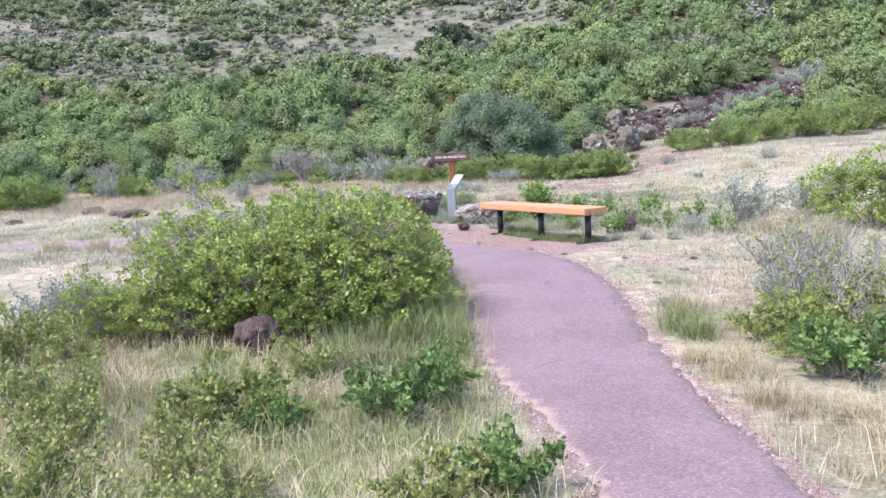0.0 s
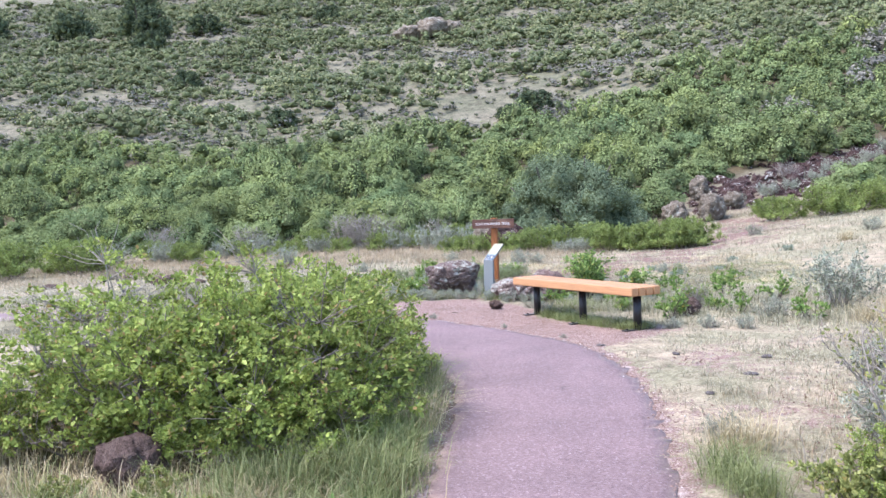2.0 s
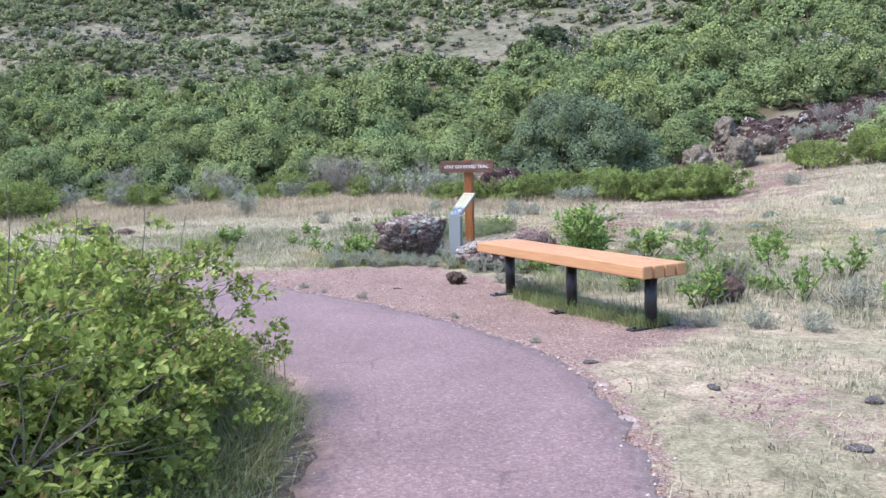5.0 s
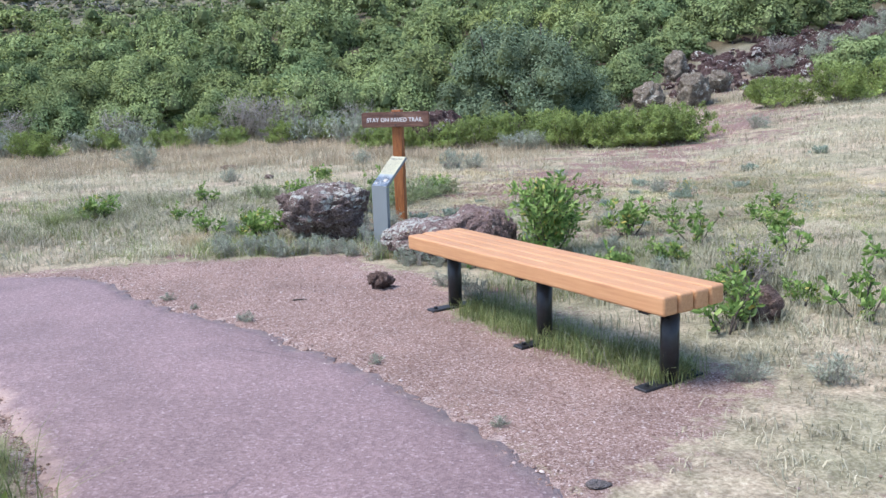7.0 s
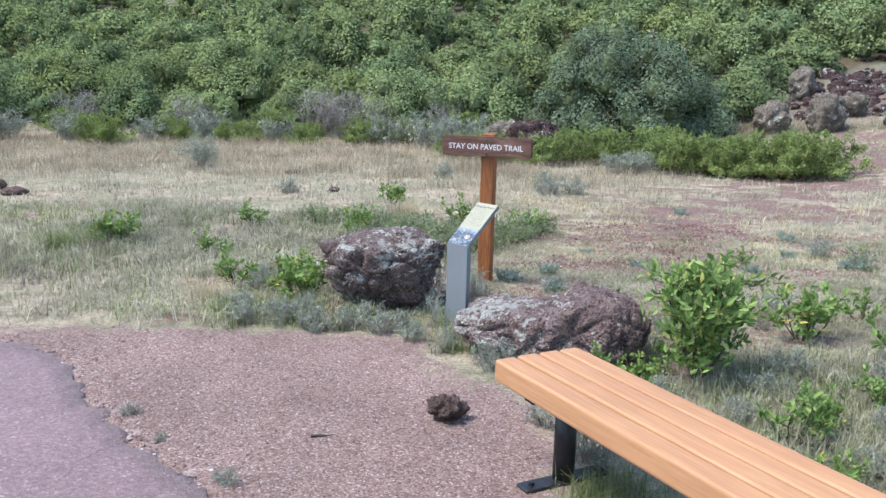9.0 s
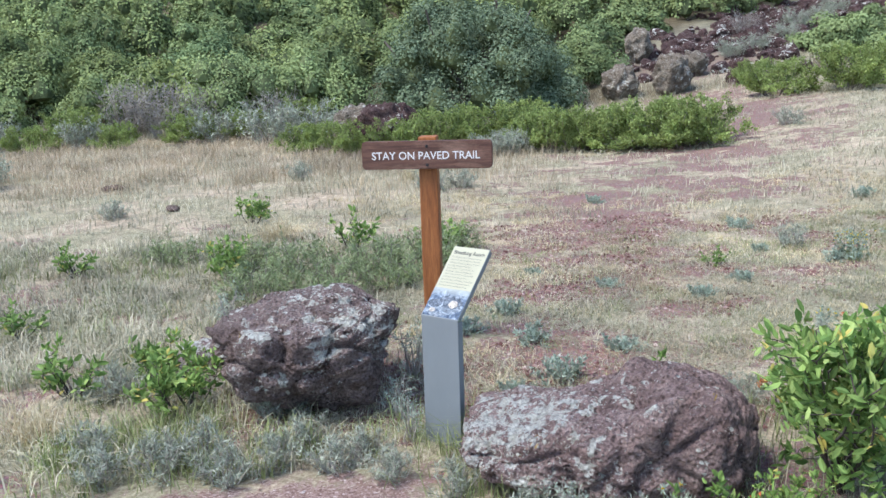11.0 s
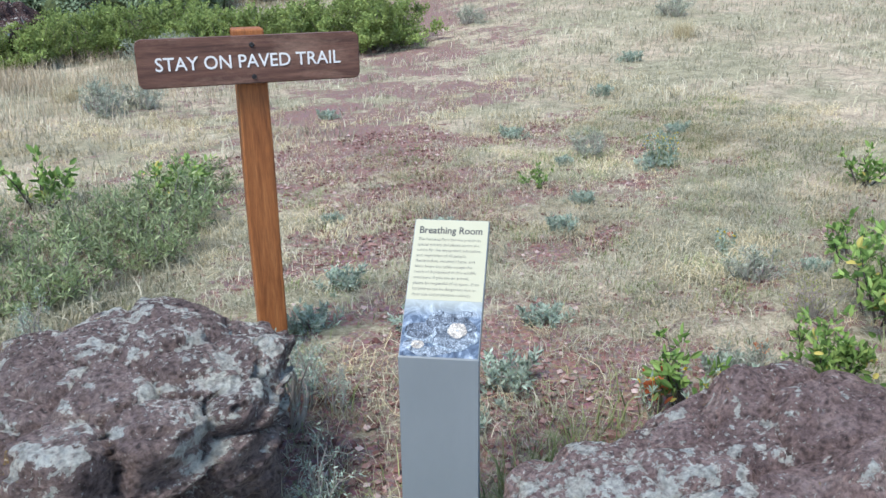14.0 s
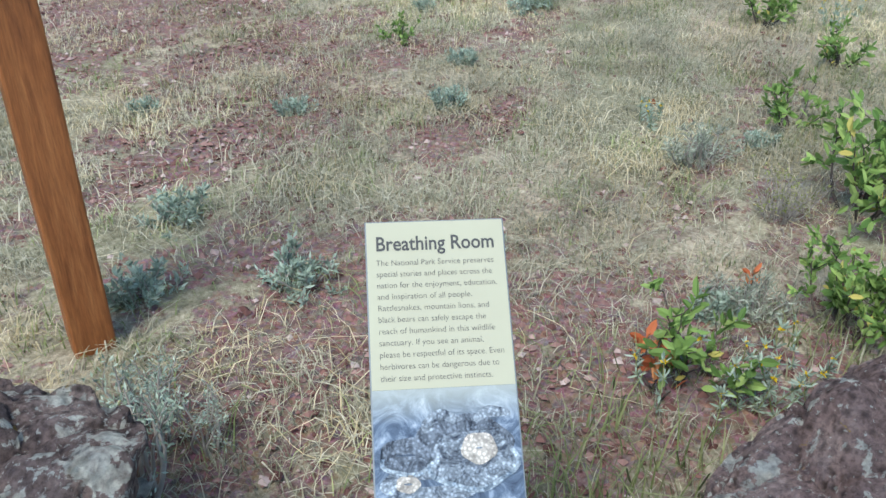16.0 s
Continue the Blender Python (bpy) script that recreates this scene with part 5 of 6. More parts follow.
# foreground at the start: mixed herbs and low shrubs
G = "low shrubs at the start of the trail"
herb = build_shrub("green_herb", "leafy dark green herb among dry grass", "shrub", 0.42, 0.55, 16, 2000, 0.033, M_DARKGREEN, M_TWIG, 0.6, (-0.1, 5.5), group=G, clumps=4, low=0.1)
lowoak = build_shrub("low_shrub", "knee-high yellowish green shrub in dry grass", "shrub", 0.5, 0.7, 18, 2600, 0.03, M_LOW, M_TWIG, 0.6, (-2.9, 6.9), group=G, clumps=5, low=0.1)
lightoak = build_shrub("green_herb", "bright green leafy herb among dry grass", "shrub", 0.42, 0.6, 16, 1900, 0.033, M_LOW, M_TWIG, 0.6, (-0.95, 5.5), group=G, clumps=4, low=0.1)
place(herb, [(0.45, 4.4, 0.8), (0.12, 5.9, 0.9), (-0.75, 5.3, 0.8), (2.65, 6.0, 1.1)])
place(lowoak, [(-1.0, 4.6, 0.8), (-1.6, 4.4, 0.9), (-0.75, 4.3, 0.6), (-2.1, 5.6, 1.0), (-2.4, 5.9, 0.6), (-2.2, 6.3, 0.5), (-2.5, 6.9, 0.6), (-0.95, 3.9, 0.7), (-1.3, 5.9, 0.5), (-3.3, 7.2, 1.0), (-1.9, 5.2, 0.8), (-3.0, 6.2, 1.0), (-0.05, 3.3, 0.5), (-2.9, 5.2, 1.0)])
place(lightoak, [(-0.7, 6.35, 0.75), (0.15, 4.2, 0.8), (-1.2, 5.4, 0.9), (-0.3, 3.6, 0.7), (-1.0, 7.0, 0.45), (2.9, 6.7, 1.1), (-1.5, 6.9, 0.45), (2.5, 6.9, 0.8)])

# verge right of the trail: grey twiggy shrubs with green undergrowth
G = "twiggy shrubs right of the trail"
dead = build_shrub("twiggy_shrub", "grey half-dead twiggy shrub with few leaves", "shrub", 0.85, 0.95, 30, 420, 0.035, M_LOW, M_DEADTWIG, 0.5, (3.05, 7.3), group=G, clumps=8, bare=0.7)
place(dead, [(3.3, 8.6, 0.85), (3.2, 6.5, 0.75), (3.9, 9.3, 0.8), (2.9, 13.7, 0.5), (-2.1, 8.9, 1.2), (2.15, 15.75, 0.25), (-2.8, 8.0, 0.7), (4.2, 8.0, 0.9)])
place(oak_b, [(2.75, 7.05, 0.38), (3.4, 7.6, 0.45), (2.6, 6.5, 0.32), (5.9, 12.3, 0.95), (3.9, 7.0, 0.5), (6.6, 11.6, 0.9), (7.3, 13.0, 0.9)])
grey = build_shrub("grey_shrub", "grey-green sage shrub in dry grass", "shrub", 0.7, 0.95, 26, 2600, 0.05, M_SAGE, M_DEADTWIG, 0.3, (4.5, 13.2), group="grey shrubs", plain=True, clumps=5, low=0.1)
place(grey, [(5.6, 13.9, 0.8), (3.4, 8.9, 0.6), (-5.6, 24.0, 0.8), (7.8, 17.0, 0.8), (3.0, 7.9, 0.5), (-3.2, 7.9, 0.7)])

# band of low green shrubs at the far edge of the meadow
G = "green shrubs at the meadow's edge"
lowband = build_shrub("green_shrub", "low rounded green shrub at the meadow's edge", "shrub", 0.92, 1.8, 30, 11000, 0.042, M_BAND, M_TWIG, 0.6, (4.75, 25.0), group=G, plain=True, clumps=5, low=0.05)
place(lowband, [(4.6, 24.9, 0.85), (3.8, 25.3, 0.9), (3.0, 25.7, 0.9), (4.2, 25.3, 1.0), (3.4, 25.6, 0.95), (2.7, 25.9, 0.9), (1.6, 27.2, 0.95), (0.9, 27.0, 0.9), (0.2, 26.4, 0.8), (-0.6, 26.6, 0.75), (2.4, 27.6, 1.0), (8.6, 31.6, 0.7), (-1.4, 27.2, 0.7), (9.5, 29.0, 1.2), (10.8, 29.8, 1.2), (12.3, 30.6, 1.3), (13.6, 31.0, 1.5), (15.2, 32.0, 1.6), (8.3, 29.8, 1.0), (-12.5, 26.0, 1.3), (-14.2, 25.0, 1.4), (-16, 26.5, 1.4), (-13.4, 27.5, 1.3), (-4.0, 29.6, 0.8), (-10.2, 28.6, 0.9), (-5.4, 29.2, 0.7), (-8.8, 29.5, 0.75), (-2.9, 29.9, 0.8), (-11.8, 29.8, 0.9), (-6.6, 30.3, 1.0), (-1.9, 30.4, 1.0), (17.5, 33.0, 1.6), (-7.2, 29.4, 0.7)])
G = "grey sagebrush at the meadow's edge"
edge_sage = build_shrub("sagebrush", "grey sagebrush with dry stalks at the meadow's edge", "shrub", 0.85, 1.2, 34, 2600, 0.06, M_SAGE, M_DEADTWIG, 0.35, (-2.4, 29.0), group=G, plain=True, clumps=6, low=0.1)
edge_dead = build_shrub("dry_bush", "grey leafless bush at the thicket's foot", "shrub", 1.3, 1.4, 40, 500, 0.07, M_DEADLEAF, M_DEADTWIG, 0.4, (-4.8, 30.5), group=G, plain=True, clumps=8, bare=0.6)
place(edge_sage, [(-3.6, 29.5, 0.9), (-6.2, 29.6, 0.8), (-8.1, 29.8, 0.9), (-9.3, 29.3, 0.8), (-11.3, 29.0, 0.9), (-1.6, 29.4, 1.0), (-0.9, 29.0, 0.7), (-13.0, 29.0, 0.9), (9.2, 34.6, 0.7), (12.6, 38.0, 0.8), (10.2, 35.2, 0.6), (11.4, 36.2, 0.7), (13.8, 38.8, 0.7), (8.0, 33.9, 0.55), (14.8, 40.0, 0.8), (16.5, 42.4, 1.0), (1.9, 25.6, 0.5), (1.6, 25.4, 0.5), (2.1, 25.7, 0.5), (18, 43, 1.4)])
place(edge_dead, [(-5.6, 30.8, 1.0), (-3.9, 30.6, 0.9), (-9.0, 30.6, 0.8), (-2.3, 30.2, 0.8), (-12, 30.5, 0.9), (10.6, 37.2, 0.6)])


def lobe_pool(detail, count=14):
    """Lumpy round masses of foliage, on which the sprays of leaves sit."""
    bm = bmesh.new()
    bmesh.ops.create_icosphere(bm, subdivisions=detail, radius=1.0)
    base = [v.co.copy() for v in bm.verts]
    faces = np.array([[v.index for v in f.verts] for f in bm.faces])
    bm.free()
    pool = []
    for k in range(count):
        o = Vector((k * 5.1, k * 2.3, 7.7))
        pool.append([p * (0.86 + 0.34 * noise.noise(p * 1.9 + o) + 0.22 * noise.noise(p * 4.3 + o)) for p in base])
    return np.array([[q[:] for q in shape] for shape in pool]), faces


CORES = lobe_pool(1)


def clump_crown(centres, radii, heights, per, size, lobes=7, long=1.0, ragged=0.32, lump=(0.20, 0.32), low=-0.05):
    """Crowns of many bushes at once: a dome of rounded lobes, each a dense mass with leaves standing off it."""
    n = len(centres)
    a = np.arange(lobes)[None] * 2.4 + rng.uniform(0, 6.28, (n, 1)) + rng.normal(size=(n, lobes)) * 0.35
    e = np.arcsin(np.clip((np.arange(lobes)[None] + rng.uniform(0, 1, (n, lobes))) / lobes * (0.98 - low) + low, -0.3, 0.99))
    out = rng.uniform(0.5, 0.84, (n, lobes))
    mid = np.stack([np.cos(a) * np.cos(e) * out, np.sin(a) * np.cos(e) * out, np.sin(e) * out], -1)
    lr = rng.uniform(lump[0], lump[1], (n, lobes))
    stretch = np.stack([radii, radii, heights], -1)[:, None, None]
    tone = np.clip(rng.normal(0.5, 0.17, (n, 1)) + rng.normal(size=(n, lobes)) * 0.07, 0, 1)
    heap = Heap()
    pool, faces = CORES
    k = rng.integers(0, len(pool), (n, lobes))
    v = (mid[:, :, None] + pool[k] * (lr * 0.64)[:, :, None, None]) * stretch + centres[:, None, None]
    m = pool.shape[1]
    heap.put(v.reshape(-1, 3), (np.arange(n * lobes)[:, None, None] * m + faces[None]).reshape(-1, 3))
    d = spread(n * lobes * per).reshape(n, lobes, per, 3)
    d[..., 2] = np.where(rng.uniform(size=d.shape[:3]) < 0.75, np.abs(d[..., 2]), d[..., 2])
    shell = rng.uniform(0.66, 1.12, (n, lobes, per, 1))
    p = (mid[:, :, None] + d * shell * lr[:, :, None, None]) * stretch + centres[:, None, None]
    nrm = unit(d + np.array([0, 0, 0.25]) + rng.normal(size=d.shape) * ragged)
    s = np.repeat(size, lobes * per)[:, None] if np.ndim(size) else size
    heap.put(*leaf_quads(p.reshape(-1, 3), nrm.reshape(-1, 3), s, 0.4, long))
    heap.tone = np.concatenate([np.repeat(tone.ravel(), m), np.repeat(tone.ravel(), per * 4)])
    return heap


def crown_mesh(heap, name, material):
    me = heap.mesh(name)
    at = me.attributes.new("tone", "FLOAT", "POINT")
    at.data.foreach_set("value", heap.tone.astype(np.float32))
    me.materials.append(material)
    me.materials.append(M_INNER_SHADE)
    # the three-cornered faces are the inner masses, coloured to stand in for crown shade
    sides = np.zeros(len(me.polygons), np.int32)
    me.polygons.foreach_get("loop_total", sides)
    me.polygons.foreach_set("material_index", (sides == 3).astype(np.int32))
    return me


def build_tree(name, label, x, y, width, height, material, per, size, group=""):
    """A bushy evergreen: short trunk, limbs and a lobed crown."""
    ob = thing(name, label, "tree", (x, y, grow(x, y)), rng.uniform(0, 360), group)
    trunk = None
    for k in range(6):
        a = k * 1.05 + rng.uniform(-0.3, 0.3)
        lean = 0.12 if k == 0 else 0.5
        line = bent((0, 0, -0.1), unit(np.array([math.cos(a) * lean * width / height, math.sin(a) * lean * width / height, 1.0])), height * 0.8, 7, 0.14)
        me = mesh_of("limb", *tube(line, (0.035 if k == 0 else 0.02) * height, 0.006 * height, 6), True)
        if k == 0:
            trunk = add("trunk", me, M_DARKTWIG, ob)
        else:
            add("limb", me, M_DARKTWIG, trunk)
    c = np.array([(0, 0, 0.0)])
    h = clump_crown(c, np.array([width / 2]), np.array([height * 0.85]), per, size, 80, lump=(0.12, 0.22))
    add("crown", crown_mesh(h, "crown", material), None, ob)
    return ob


build_tree("juniper", "broad grey-green juniper at the meadow's edge", 2.0, 32.3, 5.6, 3.7, M_JUNIPER, 900, 0.06)
far_j = build_tree("juniper", "dark round juniper high on the hillside", -47.3, 104.6, 5.8, 3.9, M_DARKJUNIPER, 90, 0.2, "junipers on the hillside")
place(far_j, [(-82.5, 123.9, 1.5), (-65.9, 119.7, 1.35), (-53, 116, 1.5), (-44.5, 117, 1.05), (-18.1, 64.6, 0.52), (-32.8, 82, 0.66), (0.9, 68.2, 0.68), (-1.2, 67.0, 0.45), (-13, 117, 0.8), (-29, 124, 0.9), (-95, 130, 1.2), (-62, 134, 1.3), (18, 128, 1.0), (40, 122, 0.9)])


def build_thicket():
    xs, ys, rs, hs = [], [], [], []
    x, y = rng.uniform(-62, 95, 30000), rng.uniform(30.5, 112, 30000)
    edge = thicket_top(x)
    ok = (y < edge) & (np.abs(x - 1) < 6 + y * 0.68) & (away(x, y, SCREE) > 2.6) & (y > 31 + 0.55 * np.maximum(0, x - 8))
    ok &= np.hypot(x - 2.0, y - 32.3) > 3.2
    ok &= (y > 34.5) | (x < 4.5)
    x, y = x[ok], y[ok]
    taken = []
    gap = 1.75 + 0.016 * (y - 30)
    cell = {}
    for px, py, g in zip(x, y, gap):
        key = (int(px // 2), int(py // 2))
        near = [q for i in (-1, 0, 1) for j in (-1, 0, 1) for q in cell.get((key[0] + i, key[1] + j), ())]
        if all((px - qx) ** 2 + (py - qy) ** 2 > g * g for qx, qy in near):
            cell.setdefault(key, []).append((px, py))
            taken.append((px, py))
    p = np.array(taken)
    z = terrain(p[:, 0], p[:, 1])
    n = len(p)
    front = step(40, 31, p[:, 1])
    r = rng.uniform(1.0, 1.75, n) * (1 + 0.008 * (p[:, 1] - 30))
    h = r * (0.85 + 0.75 * rng.uniform(0, 1, n) ** 1.3) * (1 - 0.12 * front)
    kind = fbm(p[:, 0] / 2.5, p[:, 1] / 2.5, 81, 2) + rng.uniform(-0.22, 0.22, n)
    grey = kind > 0.86
    rust = np.hypot(p[:, 0] + 8.3, p[:, 1] - 38.8) < 0.9
    size = 0.066 + 0.0034 * (p[:, 1] - 32)
    c = np.c_[p, z]
    for name, label, sel, mat, lobes, per in (
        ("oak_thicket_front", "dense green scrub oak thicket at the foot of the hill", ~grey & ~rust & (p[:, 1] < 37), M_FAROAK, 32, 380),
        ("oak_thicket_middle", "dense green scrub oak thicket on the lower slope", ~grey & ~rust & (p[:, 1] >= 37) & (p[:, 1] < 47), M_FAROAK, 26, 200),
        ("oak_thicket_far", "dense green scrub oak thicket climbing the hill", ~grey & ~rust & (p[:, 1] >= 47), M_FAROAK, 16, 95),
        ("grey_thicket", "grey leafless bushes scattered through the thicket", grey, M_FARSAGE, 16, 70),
        ("rusty_bush", "bush with dying rusty leaves in the thicket", rust, M_RUST, 7, 60),
    ):
        if sel.any():
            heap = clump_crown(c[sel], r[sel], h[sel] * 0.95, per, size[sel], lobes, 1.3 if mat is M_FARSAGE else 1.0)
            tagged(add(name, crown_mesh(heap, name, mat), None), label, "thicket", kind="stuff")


build_thicket()


def build_upper_scrub():
    x, y = rng.uniform(-122, 122, 11000), rng.uniform(52, 172, 11000)
    ok = (y > thicket_top(x) + 1) & (np.abs(x) < 8 + y * 0.7)
    x, y = x[ok], y[ok]
    dense = fbm(x / 15, y / 6, 95, 4) + 0.10 * step(-10, 40, x)
    pick = rng.uniform(size=len(x)) < step(0.36, 0.6, dense) * 0.46 + 0.46
    x, y, dense = x[pick], y[pick], dense[pick]
    n = len(x)
    kind = rng.uniform(size=n) + (dense - 0.5) * 3.0
    c = np.c_[x, y, terrain(x, y)]
    r = rng.uniform(0.8, 1.9, n) * (1 + 0.003 * y) * np.where(kind > 0.25, 1.0, 0.55)
    h = r * rng.uniform(0.5, 0.8, n)
    for name, label, sel, mat in (
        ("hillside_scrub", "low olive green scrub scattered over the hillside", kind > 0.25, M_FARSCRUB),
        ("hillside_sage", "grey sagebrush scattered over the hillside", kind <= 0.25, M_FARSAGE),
    ):
        heap = clump_crown(c[sel], r[sel], h[sel], 24, 0.14 + 0.0010 * y[sel], 5, 1.0, 0.35, (0.28, 0.44))
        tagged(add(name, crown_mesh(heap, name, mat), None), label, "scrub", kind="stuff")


build_upper_scrub()


def build_hill_tufts():
    x, y = rng.uniform(-110, 110, 9000), rng.uniform(55, 165, 9000)
    ok = (y > thicket_top(x) + 0.5) & (np.abs(x) < 8 + y * 0.66)
    x, y = x[ok], y[ok]
    n = len(x)
    c = np.c_[x, y, terrain(x, y)]
    r = rng.uniform(0.25, 0.7, n) * (1 + 0.003 * y)
    heap = clump_crown(c, r, r * 0.6, 12, 0.10 + 0.0008 * y, 2, 1.0, 0.4, (0.4, 0.6))
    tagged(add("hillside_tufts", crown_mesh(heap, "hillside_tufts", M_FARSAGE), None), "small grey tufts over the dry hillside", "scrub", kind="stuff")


build_hill_tufts()

# ---- grass of the meadow and the verges ----


def build_grass(name, label, x0, x1, y0, y1, tufts, blades, height, material, blade=0.0035, lean=0.9, patchy=0.35, seed=0, spread_r=0.035, droop=0.5, bare_keep=0.08, fade=0.0):
    x, y = rng.uniform(x0, x1, tufts), rng.uniform(y0, y1, tufts)
    keep = (off_trail(x, y) > 0.06) & (gravel_at(x, y) < rng.uniform(0.15, 0.5, tufts))
    keep &= (bare_at(x, y) < rng.uniform(0.3, 0.6, tufts)) | (rng.uniform(size=tufts) < bare_keep)
    keep &= fbm(x * 1.2, y * 1.2, seed, 3) + rng.uniform(-0.12, 0.12, tufts) + (fbm(x * 3.4 + y * 2.6, y * 4.2 - x * 2.3, seed + 3, 3) - 0.5) * 0.9 > patchy
    if fade:
        border = np.minimum(np.minimum(x - x0, x1 - x), np.minimum(y - y0, y1 - y)) / fade
        keep &= border > rng.uniform(0, 1, tufts) * (0.3 + 1.2 * fbm(x * 0.9, y * 0.9, seed + 9, 2))
    x, y = x[keep], y[keep]
    n = len(x)
    size = rng.uniform(0.6, 1.4, n)
    bx = np.repeat(np.c_[x, y], blades, 0) + rng.normal(size=(n * blades, 2)) * spread_r * np.repeat(size, blades)[:, None]
    z = np.repeat(terrain(x, y), blades)
    hh = height * np.repeat(size * (0.75 + 0.5 * fbm(x * 0.8, y * 0.8, seed + 5, 2)), blades)
    v, f = grass_blades(bx, z, hh, lean, droop, blade)
    tagged(add(name, mesh_of(name, v, f), material), label, "grass", kind="stuff")




def build_bench_strip():
    """Low soft grass that grows under the seat."""
    n = 330
    along, across = rng.uniform(0.35, 2.05, n), rng.uniform(0.1, 0.42, n)
    x, y = 0.651 + 0.607 * along + 0.795 * across, 13.465 - 0.795 * along + 0.607 * across
    bx = np.repeat(np.c_[x, y], 18, 0) + rng.normal(size=(n * 18, 2)) * 0.03
    v, f = grass_blades(bx, np.repeat(terrain(x, y), 18), 0.095 * np.repeat(rng.uniform(0.4, 1.3, n), 18), 1.2, 0.6, 0.0018)
    tagged(add("under_bench_grass", mesh_of("under_bench_grass", v, f), M_GREENGRASS), "soft low green grass under the bench", "grass", kind="stuff")


def build_dry_stalks():
    """Single pale stalks that lie about on the red soil."""
    heap = Heap()
    for _ in range(90):
        x, y = rng.uniform(-0.2, 2.6), rng.uniform(15.4, 17.6)
        a, tilt = rng.uniform(0, 6.28), rng.uniform(0.0, 0.5)
        line = bent((x, y, grow(x, y) + 0.004), unit(np.array([math.cos(a), math.sin(a), tilt])), rng.uniform(0.08, 0.22), 6, 0.14, -0.02)
        line[:, 2] = np.maximum(line[:, 2], terrain(line[:, 0], line[:, 1]) + 0.003)
        heap.put(*tube(line, 0.0013, 0.0008, 4))
    tagged(add("dry_stalks", heap.mesh("dry_stalks"), M_STRAW), "fallen pale grass stalks on red soil", "grass", kind="stuff")


build_dry_stalks()
build_bench_strip()
build_grass("meadow_grass", "short cropped dry grass round the information stand", -2.5, 5.5, 15.1, 19.5, 5600, 19, 0.038, M_MEADOW, 0.0018, 2.3, 0.30, 11, 0.045, 0.7, 0.30)
build_grass("meadow_green", "short greenish grass round the information stand", -2.5, 5.5, 15.1, 19.5, 2600, 17, 0.042, M_GREENGRASS, 0.0017, 2.2, 0.44, 12, 0.045, 0.7, 0.25)
build_grass("far_meadow_grass", "dry grass of the far meadow", -16, 14, 19.5, 29.5, 12000, 9, 0.075, M_MEADOW, 0.0036, 1.7, 0.36, 13, 0.10, 0.7, 0.30)
build_grass("far_meadow_straw", "tall straw-coloured grass at the meadow's far side", -18, 3, 21.5, 30.5, 8000, 10, 0.17, M_TANGRASS, 0.0030, 0.9, 0.40, 14, 0.10, fade=2.0)
build_grass("left_meadow_grass", "dry grass beyond the oak scrub", -12, -0.2, 11.5, 19.5, 9000, 11, 0.08, M_MEADOW, 0.003, 1.9, 0.34, 15, 0.06, 0.7)
build_grass("left_meadow_green", "grey-green grass beside the boulders", -9, -0.5, 14.8, 19.5, 1700, 13, 0.08, M_GREENGRASS, 0.003, 1.3, 0.46, 16, 0.06, fade=1.2)
build_grass("right_grass", "cropped pale grass on the open verge", 1.7, 8, 7.5, 15.5, 6500, 12, 0.04, M_MEADOW, 0.0025, 1.9, 0.36, 17, 0.045, 0.7, fade=1.2)
build_grass("bench_grass", "taller grey-green grass behind the bench", 1.5, 5.5, 11.8, 15.2, 900, 16, 0.10, M_FINEGRASS, 0.0026, 1.2, 0.34, 18, 0.055, fade=0.7)
build_grass("boulder_grass", "thin green grass round the boulders", -1.4, 1.7, 14.75, 15.6, 520, 15, 0.09, M_GREENGRASS, 0.0022, 1.2, 0.3, 19, 0.04)
build_grass("start_grass", "tangled dry grass at the start of the trail", -6.5, 1.2, 1.0, 8.6, 5000, 16, 0.14, M_STRAW, 0.0019, 1.5, 0.34, 20, 0.06, fade=1.6)
build_grass("start_green_grass", "tangled green grass at the start of the trail", -6.5, 1.2, 1.0, 7.7, 4600, 16, 0.14, M_GREENGRASS, 0.0022, 1.5, 0.36, 21, 0.06, fade=1.6)
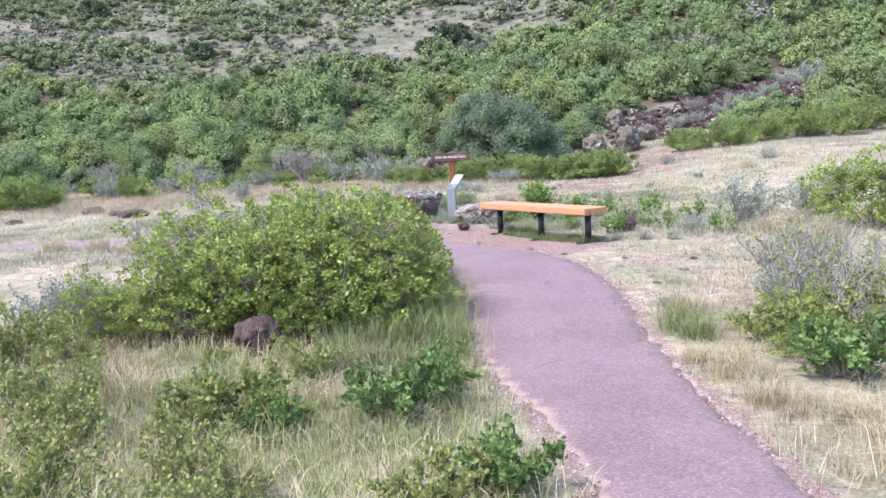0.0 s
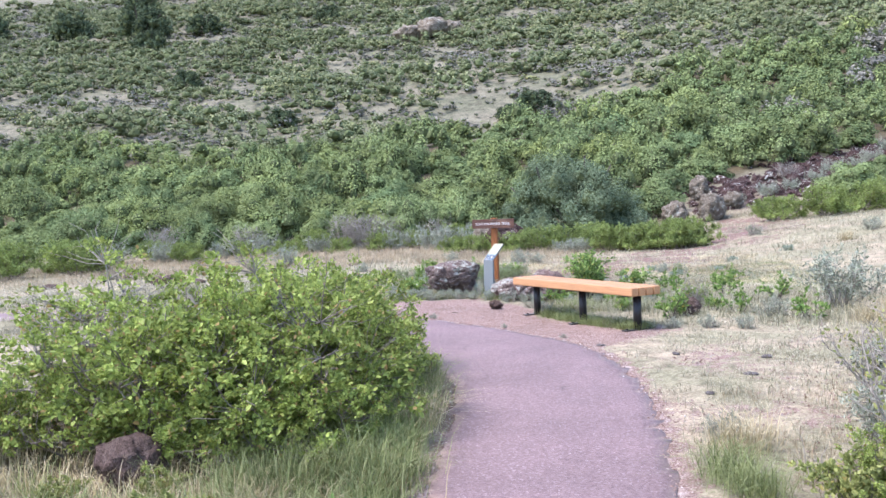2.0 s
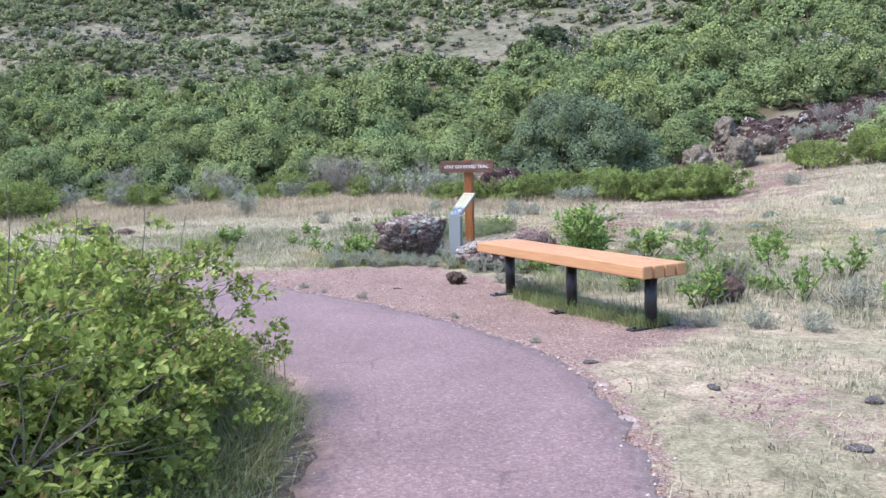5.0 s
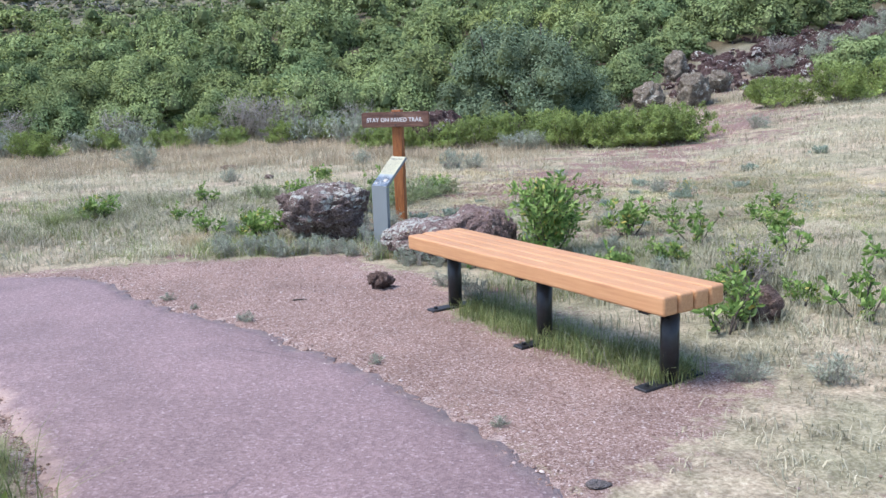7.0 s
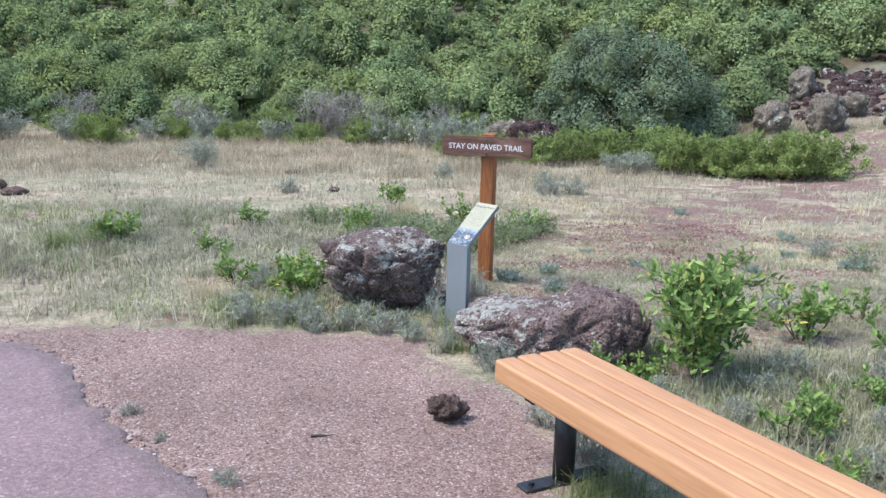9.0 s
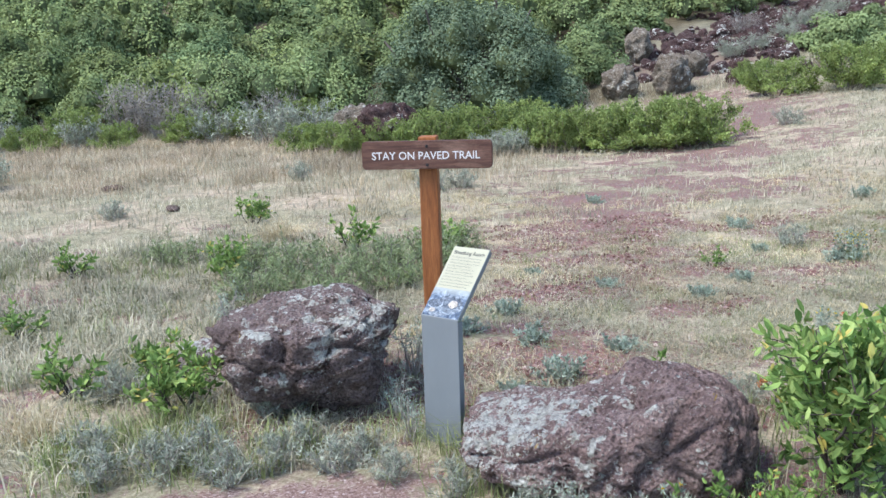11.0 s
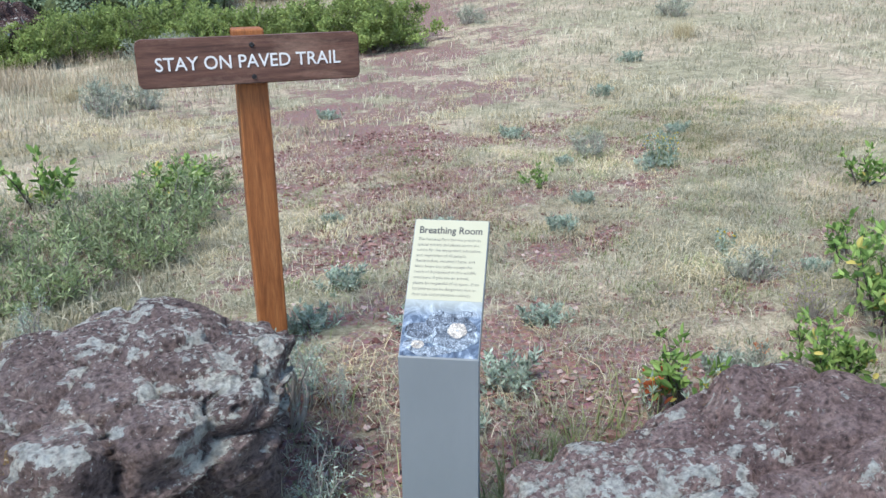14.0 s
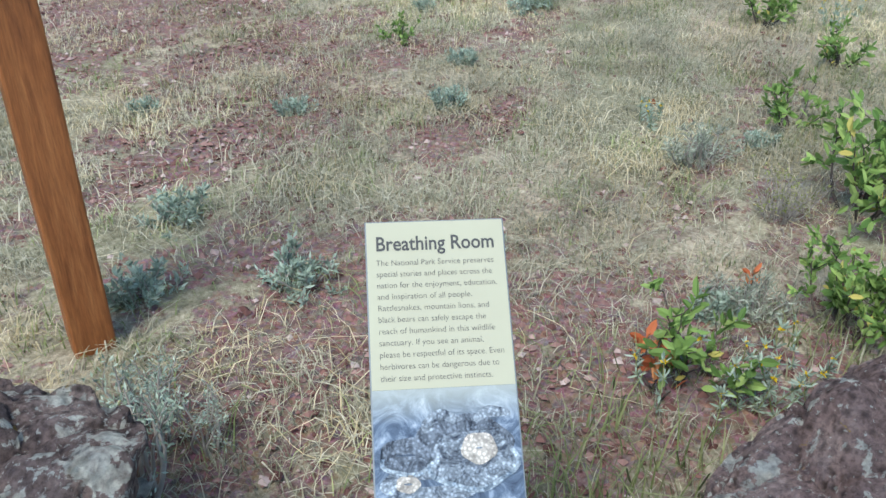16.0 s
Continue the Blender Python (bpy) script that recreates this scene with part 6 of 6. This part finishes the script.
build_grass("boulder_meadow_grass", "grey-green tangled grass behind the boulder", -4.5, 0.4, 15.6, 20.0, 2600, 18, 0.085, M_FINEGRASS, 0.0024, 1.5, 0.36, 31, 0.06, 0.7, 0.2, fade=0.8)
build_grass("straw_mats", "matted tufts of pale straw grass on red soil", -1.5, 6.0, 15.4, 22.0, 2600, 34, 0.045, M_STRAW, 0.0016, 2.6, 0.42, 33, 0.05, 0.9, 0.35, fade=0.6)
build_grass("oak_verge_grass", "green and dry grass below the scrub oak", -0.7, 0.5, 6.5, 12.2, 1500, 15, 0.19, M_GREENGRASS, 0.0026, 1.3, 0.25, 22, 0.05)
build_grass("gravel_verge_grass", "mixed dry grass on the gravelly verge", 1.5, 5.4, 1.8, 9.2, 2300, 14, 0.075, M_TANGRASS, 0.0018, 1.4, 0.42, 23, 0.05, fade=1.0)
build_grass("gravel_verge_green", "green grass on the gravelly verge", 1.5, 5.4, 1.8, 9.2, 2600, 14, 0.09, M_FINEGRASS, 0.0018, 1.4, 0.44, 24, 0.05, fade=1.0)
build_grass("slope_grass", "dry grass on the rising meadow", 5, 18, 14, 31, 6000, 8, 0.07, M_MEADOW, 0.004, 1.9, 0.34, 25, 0.10, 0.7, fade=2.5)
build_grass("stand_grass", "fine matted grass round the information stand", -0.6, 3.8, 15.3, 18.0, 3400, 22, 0.036, M_FINEGRASS, 0.0012, 2.2, 0.28, 26, 0.045, 0.8, 0.35)
build_grass("bench_side_grass", "dense grey-green grass between bench and boulders", 1.05, 3.2, 13.4, 15.4, 1500, 18, 0.065, M_FINEGRASS, 0.002, 1.3, 0.2, 27, 0.05, 0.6, 0.3, fade=0.4)
build_grass("bench_side_green", "dark green grass between bench and boulders", 1.05, 3.2, 13.4, 15.4, 420, 18, 0.085, M_GREENGRASS, 0.002, 1.2, 0.3, 28, 0.05, 0.6, 0.3, fade=0.4)
build_grass("thicket_foot_grass", "dry grass at the foot of the thicket", -18, 12, 29.3, 34.5, 3600, 9, 0.13, M_MEADOW, 0.005, 1.3, 0.3, 29, 0.12, fade=1.0)
